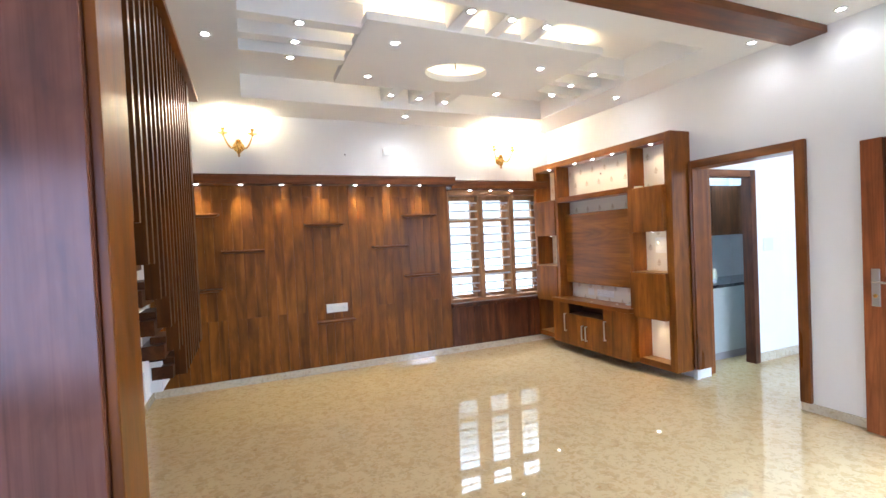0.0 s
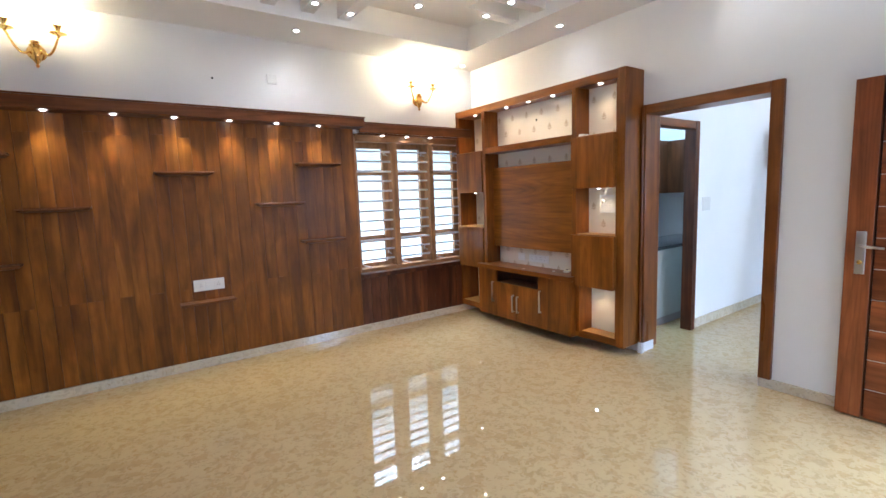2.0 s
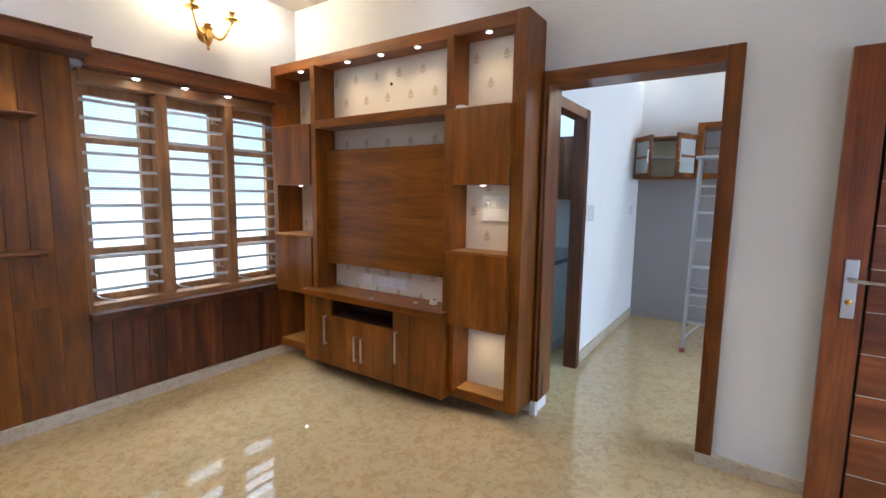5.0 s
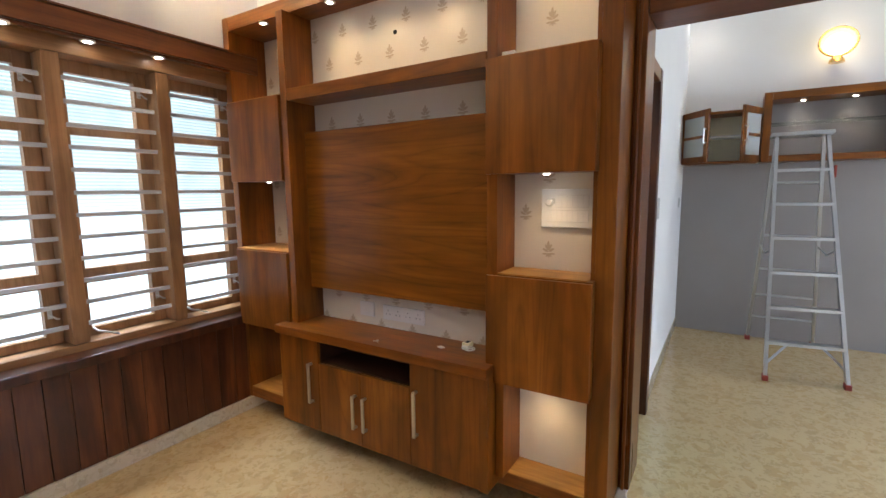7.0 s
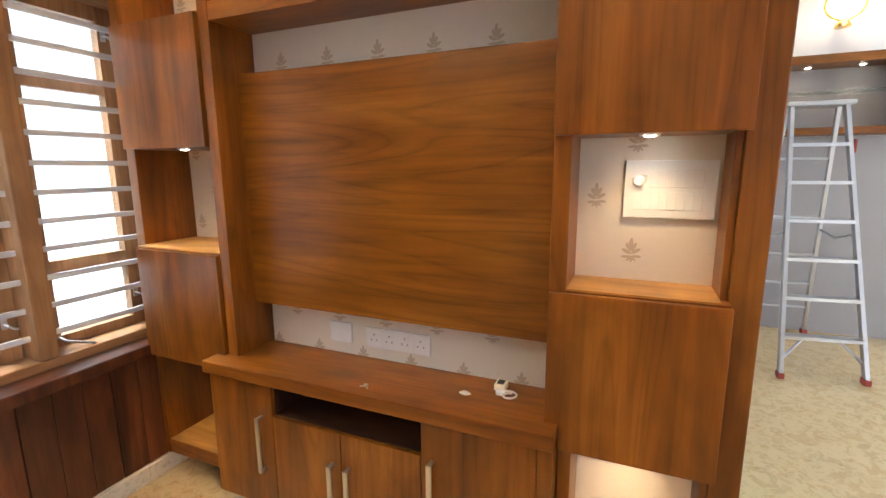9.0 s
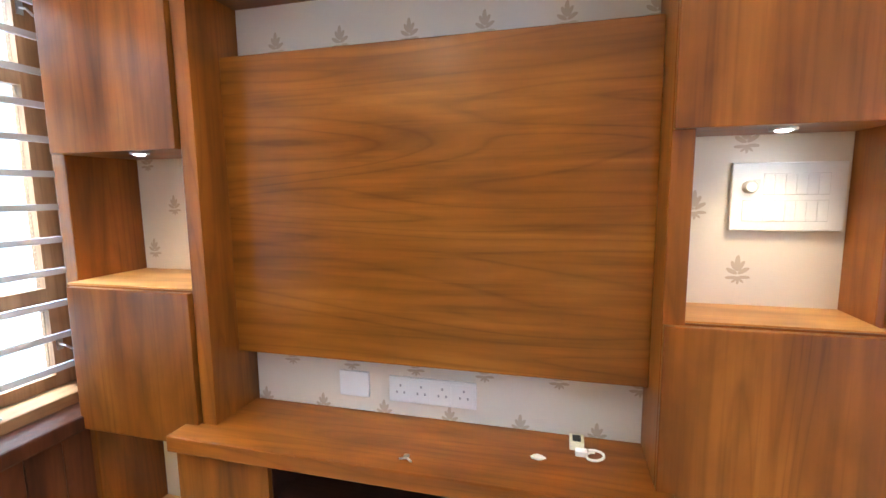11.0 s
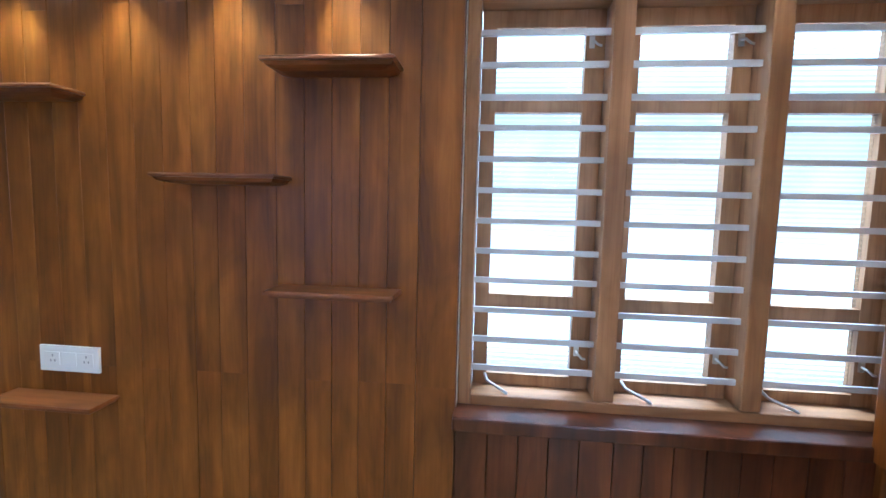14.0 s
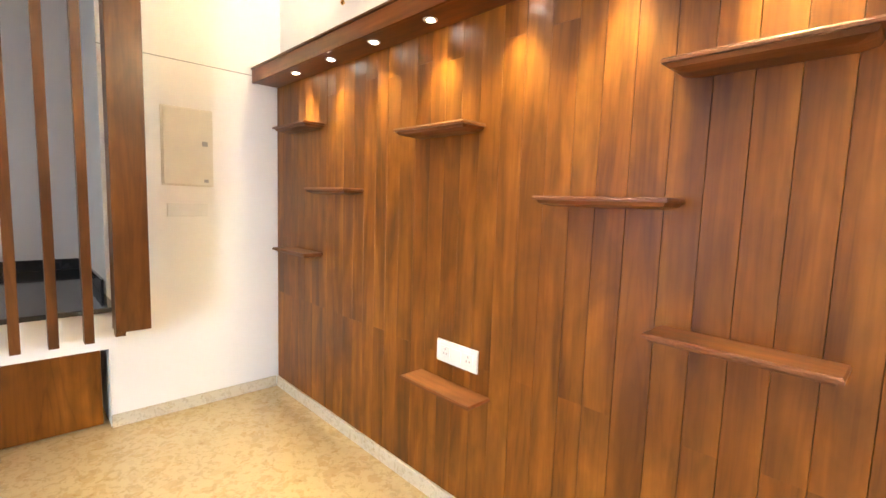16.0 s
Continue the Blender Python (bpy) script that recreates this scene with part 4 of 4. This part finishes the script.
lump = thing("white_block", (-0.12, -1.87, 1.98), "small white plastic fitting lying on the cupboard top", "fitting")
slab("body", (-0.16, -1.90, 1.9855), (-0.08, -1.845, 2.008), PLATE, lump, 0.004)

# ---- main door, opened back against the wall ----
door = thing("main_door", (0.05, -4.25, 0.0), "polished dark teak front door folded open against the wall", "door")
slab("stile", (0.012, -3.872, 0.012), (0.062, -3.745, 2.10), DOOR_Z, door, 0.004)
slab("stile", (0.012, -4.72, 0.012), (0.062, -4.62, 2.10), DOOR_Z, door, 0.004)
zs = [0.012 + (2.10 - 0.012) * k / 11 for k in range(12)]
for z0, z1 in zip(zs, zs[1:]):
    slab("plank", (0.018, -4.619, z0 + 0.002), (0.058, -3.884, z1 - 0.002), DOOR_Y, door, 0.003)
for z in zs[1:-1]:
    slab("groove", (0.0195, -4.619, z - 0.0019), (0.056, -3.884, z + 0.0019), PLATE_LINE, door, 0)
# near-black strip drawing the shadow between stile and planks
slab("shadow_gap", (0.040, -3.8835, 0.012), (0.056, -3.8725, 2.10), SHADEWOOD, door, 0)
plate = slab("lock_plate", (0.004, -3.845, 0.925), (0.0118, -3.795, 1.19), STEEL, door, 0.004, "brushed steel lock plate")
bm = bmesh.new()
tube(bm, [(0.004, -3.82, 1.10), (-0.02, -3.82, 1.10), (-0.032, -3.822, 1.10), (-0.038, -3.832, 1.10), (-0.040, -3.935, 1.096)], [0.011, 0.010, 0.010, 0.009, 0.007], 10)
part("lever", bm, STEEL, plate, "steel lever handle", True)
bm = bmesh.new()
turned(bm, [(0.013, 0), (0.013, 0.006), (0.009, 0.009), (0.003, 0.009)], axis=pose(0.0035, -3.82, 1.0, 0, -90, 0))
part("key_cylinder", bm, BRASS, plate, "brass key cylinder", True)

# ---- dining side: cabinets, lamp, ladder ----
cab = thing("wall_cabinet", (3.14, -2.58, 1.65), "small teak wall cabinet with both glazed doors open", "cabinet")
boxes("body", [((3.0, -2.875, 1.66), (3.27, -2.295, 1.685)), ((3.0, -2.875, 2.105), (3.27, -2.295, 2.13)), ((3.0, -2.318, 1.686), (3.27, -2.296, 2.104)), ((3.0, -2.874, 1.686), (3.27, -2.852, 2.104))], TEAK_Y, cab)
slab("lining", (3.255, -2.851, 1.686), (3.268, -2.319, 2.104), LAMINATE, cab, 0)
slab("side_lining", (3.005, -2.322, 1.687), (3.254, -2.3185, 2.103), LAMINATE, cab, 0)
slab("side_lining", (3.005, -2.8515, 1.687), (3.254, -2.848, 2.103), LAMINATE, cab, 0)
slab("shelf", (3.02, -2.847, 1.90), (3.254, -2.323, 1.915), PLATE, cab, 0.001)


def glazed_door(hinge, turn, flip):
    """A small door with two panes; built along its width from the hinge, then swung."""
    m = Matrix.Translation((hinge[0], hinge[1], 0)) @ Matrix.Rotation(radians(turn), 4, 'Z')
    w = 0.285 * flip
    leaf = boxes("door", [((-0.02, 0, 1.665), (0, -0.05 * flip, 2.125)), ((-0.02, w, 1.665), (0, w + 0.05 * flip, 2.125)), ((-0.02, -0.05 * flip, 1.665), (0, w + 0.05 * flip, 1.72)),
                          ((-0.02, -0.05 * flip, 2.07), (0, w + 0.05 * flip, 2.125)), ((-0.02, -0.05 * flip, 1.88), (0, w + 0.05 * flip, 1.905))], TEAK_Z, cab)
    leaf.data.transform(m)
    for z0, z1 in ((1.72, 1.88), (1.905, 2.07)):
        p = slab("pane", (-0.012, -0.05 * flip, z0), (-0.008, w + 0.05 * flip, z1), FROST, leaf, 0)
        p.data.transform(m)
    h = boxes("handle", [((-0.045, w + 0.022 * flip, 1.83), (-0.035, w + 0.032 * flip, 1.96)), ((-0.036, w + 0.022 * flip, 1.832), (-0.02, w + 0.032 * flip, 1.84)), ((-0.036, w + 0.022 * flip, 1.95), (-0.02, w + 0.032 * flip, 1.958))], STEEL, leaf, "steel bar handle")
    h.data.transform(m)


FROST, _n, _l, _b = material("frosted_pane", 0.25, 0, (0.72, 0.76, 0.74))
_b.inputs["Transmission Weight"].default_value = 0.35
glazed_door((2.998, -2.30), -52, -1)
glazed_door((2.998, -2.872), 66, 1)
disp = thing("display_shelf_unit", (3.14, -3.37, 1.65), "open teak display niche with a glass shelf and lights", "shelf unit")
for n_, a, b, mt in (("frame_side", (2.98, -2.955, 1.66), (3.27, -2.895, 2.25), TEAK_Z), ("frame_side", (2.98, -3.845, 1.66), (3.27, -3.785, 2.25), TEAK_Z),
                     ("frame_top", (2.982, -3.784, 2.185), (3.268, -2.956, 2.249), TEAK_Y), ("frame_bottom", (2.982, -3.784, 1.661), (3.268, -2.956, 1.715), TEAK_Y)):
    slab(n_, a, b, mt, disp, 0.004)
slab("back", (3.255, -3.784, 1.716), (3.268, -2.956, 2.184), GREY, disp, 0)
gs = slab("glass_shelf", (3.02, -3.784, 1.985), (3.254, -2.956, 1.993), CLEAR, disp, 0.001, "clear green-edged glass shelf")
gs.visible_shadow = False
for y in (-3.18, -3.52):
    small_spot((3.14, y, 2.181), 1.6, "spotlights in the display niche", "small warm spotlight in the display niche", 100, (0.1, 0, -1), (1, 0.85, 0.6), 0.024)
small_spot((3.12, -2.42, 3.046), 2.6, "ceiling downlights", "round recessed downlight lit in the white ceiling", 110, (0, 0, -1), (1.0, 0.86, 0.66), 0.036)
lamp = thing("ring_wall_lamp", (3.27, -3.385, 2.5), "brass wall lamp with a glowing globe inside a ring", "wall lamp")
bm = bmesh.new()
turned(bm, [(0.055, 0.0), (0.052, 0.02), (0.03, 0.05), (0.022, 0.06)], (3.2, -3.385, 2.475), 20)
add_box(bm, (3.2, -3.40, 2.48), (3.279, -3.37, 2.51))
part("base", bm, BRASS, lamp, "", True)
bm = bmesh.new()
tube(bm, [(3.2, -3.385 + 0.128 * math.cos(2 * math.pi * k / 40), 2.645 + 0.115 * math.sin(2 * math.pi * k / 40)) for k in range(41)], 0.009, 8)
part("ring", bm, BRASS, lamp, "thin brass ring", True)
bm = bmesh.new()
turned(bm, [(0.022, 0.0), (0.06, 0.02), (0.088, 0.06), (0.092, 0.10), (0.075, 0.14), (0.045, 0.165), (0.004, 0.175)], (3.2, -3.385, 2.535), 24)
part("globe", bm, glow("lamp_globe", (1.0, 0.83, 0.5), 4), lamp, "glowing glass globe", True)
d = bpy.data.lights.new("ring_lamp_light", 'POINT')
d.energy, d.color, d.shadow_soft_size = 1.3, (1, 0.82, 0.52), 0.08
new("ring_lamp_light", d).location = (3.06, -3.385, 2.62)

ladder = thing("step_ladder", (2.66, -3.18, 0.0), "worn aluminium folding step ladder with red rubber feet", "ladder")


def rail(name, p, q, w, th, mat, parent):
    p, q = Vector(p), Vector(q)
    d = (q - p).normalized()
    u = d.cross(Vector((0, 1, 0))).normalized() * w / 2
    v = Vector((0, 1, 0)) * th / 2
    bm = bmesh.new()
    vs = [bm.verts.new(o + s * u + t * v) for o in (p, q) for s, t in ((-1, -1), (1, -1), (1, 1), (-1, 1))]
    bm.faces.new(vs[:4])
    bm.faces.new(vs[4:])
    for i in range(4):
        bm.faces.new((vs[i], vs[(i + 1) % 4], vs[4 + (i + 1) % 4], vs[4 + i]))
    return part(name, bm, mat, parent)


FL, FR, RL, RR = Vector((2.118, -2.985, 0.03)), Vector((2.2, -3.475, 0.03)), Vector((3.17, -2.905, 0.03)), Vector((3.19, -3.40, 0.03))
TL, TR, TBL, TBR = Vector((2.58, -2.975, 1.84)), Vector((2.60, -3.29, 1.84)), Vector((2.70, -2.985, 1.84)), Vector((2.72, -3.285, 1.84))
for p, q, n_ in ((FL, TL, "front_rail"), (FR, TR, "front_rail"), (RL, TBL, "rear_rail"), (RR, TBR, "rear_rail")):
    r = rail(n_, p, q, 0.055 if n_ == "front_rail" else 0.04, 0.024, ALU, ladder)
    slab("foot", p - Vector((0.035, 0.02, 0.029)), p + Vector((0.035, 0.02, 0.012)), REDRUB, ladder, 0.006, "red rubber foot")
for k in range(1, 7):
    u = k / 7.0 + 0.0
    a, b = FL.lerp(TL, u), FR.lerp(TR, u)
    bm = bmesh.new()
    vs = []
    for o in (a, b):
        vs.append([bm.verts.new(o + Vector((dx, 0, dz))) for dx, dz in ((-0.035, 0), (0.045, 0), (0.045, -0.022), (-0.035, -0.022))])
    bm.faces.new(vs[0])
    bm.faces.new(vs[1])
    for i in range(4):
        bm.faces.new((vs[0][i], vs[0][(i + 1) % 4], vs[1][(i + 1) % 4], vs[1][i]))
    part("tread", bm, ALU, ladder)
for k in (0.12, 0.24, 0.38, 0.55, 0.8):
    bm = bmesh.new()
    tube(bm, [RL.lerp(TBL, k), RR.lerp(TBR, k)], 0.011, 8)
    part("brace_bar", bm, ALU, ladder, "", True)
for p, q in ((FL.lerp(TL, 0.05), FL.lerp(TL, 1 / 7) + Vector((0.03, -0.13, -0.02))), (FR.lerp(TR, 0.05), FR.lerp(TR, 1 / 7) + Vector((0.03, 0.13, -0.02)))):
    bm = bmesh.new()
    tube(bm, [p, q], 0.009, 8)
    part("corner_brace", bm, ALU, ladder, "", True)
slab("top_cap", (2.53, -3.325, 1.835), (2.77, -2.94, 1.865), ALU, ladder, 0.008)
for a, b in ((FL.lerp(TL, 0.52), RL.lerp(TBL, 0.5)), (FR.lerp(TR, 0.52), RR.lerp(TBR, 0.5))):
    bm = bmesh.new()
    tube(bm, [a, (a + b) / 2 + Vector((0, 0, -0.05)), b], 0.007, 8)
    part("spreader", bm, ALU, ladder, "hinged spreader bar", True)
slab("clip", FR.lerp(TR, 0.84) + Vector((-0.03, -0.03, -0.04)), FR.lerp(TR, 0.84) + Vector((0.02, -0.014, 0.05)), REDRUB, ladder, 0.006, "red plastic clip")
switch_plate("light_switch", "white switch plate on the corridor wall", (1.29, -2.28, 1.24), (1.46, -2.2705, 1.38), 'y', PLATE, [((1.31 + 0.045 * k, -2.2825, 1.265), (1.345 + 0.045 * k, -2.28, 1.355), PLATE) for k in range(3)])
switch_plate("light_switch", "small white switch plate beside the dining cabinet", (2.90, -2.28, 1.26), (2.99, -2.2705, 1.35), 'y', PLATE, [((2.915, -2.2825, 1.28), (2.975, -2.28, 1.33), PLATE)])

# ---- kitchen seen through the door ----
kc = thing("kitchen_counter", (1.3, -1.7, 0.0), "grey kitchen base cabinet beside the door", "cabinet")
slab("body", (0.60, -1.98, 0.0), (2.4, -1.45, 0.83), KITCHEN, kc, 0.003)
slab("plinth", (0.60, -1.99, 0.0), (2.4, -1.981, 0.08), GREY, kc, 0.001)
tagged(slab("worktop", (0.55, -2.01, 0.832), (2.45, -1.43, 0.868), GRANITE, bevel=0.004), "dark polished granite worktop on the cabinet", "worktop")
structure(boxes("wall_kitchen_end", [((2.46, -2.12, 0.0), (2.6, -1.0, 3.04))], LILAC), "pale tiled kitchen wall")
ku2 = thing("kitchen_wall_cabinet", (2.3, -1.7, 1.42), "dark teak kitchen wall cabinet", "cabinet")
slab("body", (2.16, -2.05, 1.42), (2.459, -1.43, 2.08), DARKWOOD, ku2, 0.003)
slab("door", (2.14, -2.05, 1.42), (2.158, -1.74, 2.08), DARKWOOD, ku2, 0.003)
slab("door", (2.14, -1.737, 1.42), (2.158, -1.43, 2.08), DARKWOOD, ku2, 0.003)
ku = thing("kitchen_wall_cabinet", (1.6, -1.3, 1.42), "dark teak kitchen wall cabinet", "cabinet")
slab("body", (0.55, -1.42, 1.42), (2.13, -1.10, 2.08), DARKWOOD, ku, 0.003)
for x in (0.55, 1.08, 1.61):
    slab("door", (x, -1.44, 1.42), (x + 0.52, -1.421, 2.08), DARKWOOD, ku, 0.003)
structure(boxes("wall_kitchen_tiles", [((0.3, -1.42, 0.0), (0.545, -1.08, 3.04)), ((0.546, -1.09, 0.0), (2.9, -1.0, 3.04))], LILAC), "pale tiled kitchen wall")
tap = thing("kitchen_tap", (1.02, -1.6, 0.868), "chrome kitchen tap on the worktop", "tap")
for x in (0.95, 1.12):
    bm = bmesh.new()
    tube(bm, [(x, -1.58, 0.8685), (x, -1.58, 1.05), (x, -1.60, 1.10), (x, -1.65, 1.12), (x, -1.70, 1.10), (x, -1.71, 1.07)], 0.011, 10)
    part("spout", bm, STEEL, tap, "", True)
for x, y, r, h, mt, nm in ((0.86, -1.83, 0.045, 0.09, BRASS, "brass_pot"), (0.99, -1.86, 0.06, 0.05, PLATE, "white_bowl"), (1.12, -1.80, 0.035, 0.16, LAMINATE, "yellow_bottle")):
    bm = bmesh.new()
    turned(bm, [(r * 0.7, 0.0), (r, h * 0.3), (r * 0.95, h * 0.7), (r * 0.7, h * 0.9), (r * 0.72, h)], (x, y, 0.8685), 18)
    tagged(part(nm, bm, mt, None, "", True), {"brass_pot": "small round brass pot on the worktop", "white_bowl": "shallow white bowl on the worktop", "yellow_bottle": "pale yellow bottle on the worktop"}[nm], {"brass_pot": "pot", "white_bowl": "bowl", "yellow_bottle": "bottle"}[nm])

# ---- stair with its slat screen ----
stair = tagged(new("stair"), "white concrete stair with granite treads and teak edges", kind="structure")
slab("landing", (-6.15, -2.10, 0.62), (-4.58, -1.06, 0.82), WHITE, stair, 0.003)
slab("landing_granite", (-6.15, -2.10, 0.821), (-4.56, -1.06, 0.847), GRANITE, stair, 0.003, "black granite landing slab")
slab("landing_skirting", (-6.15, -1.075, 0.848), (-5.0, -1.06, 0.93), GRANITE, stair, 0.002, "black granite skirting")
slab("landing_skirting", (-6.15, -2.09, 0.848), (-6.135, -1.076, 0.93), GRANITE, stair, 0.002, "black granite skirting")
RUN, RISE = 0.267, 0.187
for k in range(6):
    y0, z0 = -2.104 - RUN * k, 0.700 + RISE * k
    slab("step", (-5.6, y0 - 0.15, z0 - 0.085), (-4.646, y0 + 0.116, z0 + 0.186), WHITE, stair, 0.003)
    slab("tread", (-5.6, y0 - 0.17, z0 + 0.187), (-4.64, y0 + 0.13, z0 + 0.212), GRANITE, stair, 0.003)
    slab("tread_end", (-4.636, y0, z0), (-4.514, y0 + 0.30, z0 + 0.085), STAIRWOOD, stair, 0.004, "dark teak end block of the tread")
    slab("tread_end", (-4.60, y0 + 0.07, z0 + 0.0855), (-4.514, y0 + 0.30, z0 + 0.125), STAIRWOOD, stair, 0.004, "dark teak end block of the tread")

screen = thing("slat_screen", (-4.5, -2.0, 0.7), "row of upright teak slats hung beside the stair", "screen")
slab("post", (-4.56, -1.085, 0.735), (-4.44, -0.93, CZ - 0.051), SLAT, screen, 0.004, "broad end post of the screen")
slab("post_foot", (-4.555, -1.08, 0.70), (-4.50, -1.035, 0.7345), SLAT, screen, 0.002)
y = -1.192
while y > -3.72:
    foot = 0.70 if y > -2.10 else 0.73 + RISE * int((-2.10 - y) / RUN + 1)
    slab("slat", (-4.513, y - 0.02, foot), (-4.445, y + 0.02, CZ - 0.051), SLAT, screen, 0.002)
    y -= 0.135

# cupboards under the stair
cb = thing("stair_cupboard", (-4.72, -3.0, 0.0), "teak cupboard with a stepped top under the stair", "cupboard")
for k in range(6):
    y1 = -2.29 - RUN * k
    slab("front_panel", (-4.722, y1 - RUN, 0.02), (-4.70, y1 - (0.002 if k % 2 == 0 else 0.0), 0.80 + RISE * k - 0.001), TEAK_Z, cb, 0.001)
slab("plinth", (-4.74, -3.88, 0.0), (-4.723, -2.30, 0.10), SKIRT, cb, 0.001)
boxes("handle", [((-4.672, -2.455, 0.42), (-4.662, -2.44, 0.60)), ((-4.664, -2.454, 0.42), (-4.699, -2.441, 0.43)), ((-4.664, -2.454, 0.59), (-4.699, -2.441, 0.60))], STEEL, cb, "steel bar handle")
cb2 = thing("landing_cupboard", (-5.1, -1.5, 0.0), "flat teak cupboard door under the landing", "cupboard")
slab("door", (-5.09, -1.765, 0.012), (-5.06, -1.085, 0.688), TEAK_Z, cb2, 0.002)
slab("side", (-5.2, -1.765, 0.012), (-5.091, -1.745, 0.688), TEAK_Z, cb2, 0.001)

# teak-clad wall end where the walk begins
structure(slab("wall_end_trim", (-4.395, -4.06, 0.0), (-4.366, -3.756, CZ - 0.001), TEAK_Z, bevel=0.004), "teak side face of the wall end")
structure(slab("wall_end_cladding", (-7.54, -4.090, 0.0), (-4.396, -4.03, CZ - 0.001), CLAD, bevel=0.004), "polished dark teak wall-end cladding, daylight's purple cast put into its colour")

# distribution box and small plate on the white wall
db = thing("distribution_box", (-5.0, -0.56, 1.54), "grey enamelled electrical distribution box with a latch", "electrical box")
slab("box_frame", (-4.999, -0.745, 1.503), (-4.985, -0.443, 2.0), BOXGREY, db, 0.002)
slab("lid", (-4.985, -0.738, 1.51), (-4.972, -0.45, 1.993), BOXGREY, db, 0.004)
slab("latch", (-4.972, -0.513, 1.765), (-4.966, -0.48, 1.795), PLATE_GAP, db, 0.001, "dark latch")
slab("rating_label", (-4.972, -0.503, 1.53), (-4.9715, -0.478, 1.55), PLATE_GAP, db, 0)
switch_plate("blank_plate", "long white blank plate below the distribution box", (-4.999, -0.72, 1.307), (-4.991, -0.478, 1.392), 'x', PLATE, [((-4.9905, -0.548, 1.335), (-4.989, -0.498, 1.35), PLATE)], "plate")
# grey strip that paints the shade along the top of the lining
structure(slab("shade_line_west", (-5.0, -1.05, 2.286), (-4.9955, 0.0, 2.291), PLATE_GAP, bevel=0), "fine grey strip painted as a shadow line across the white wall")
structure(slab("wall_west_lining", (-5.0, -1.05, 0.081), (-4.996, 0.0, 2.285), WHITE, bevel=0.001), "white wall lining with a fine shadow line on top")
structure(slab("wall_corridor_lining", (1.158, -2.274, 0.101), (3.27, -2.27, 2.06), WHITE, bevel=0.001), "white wall lining with a fine shadow line on top")
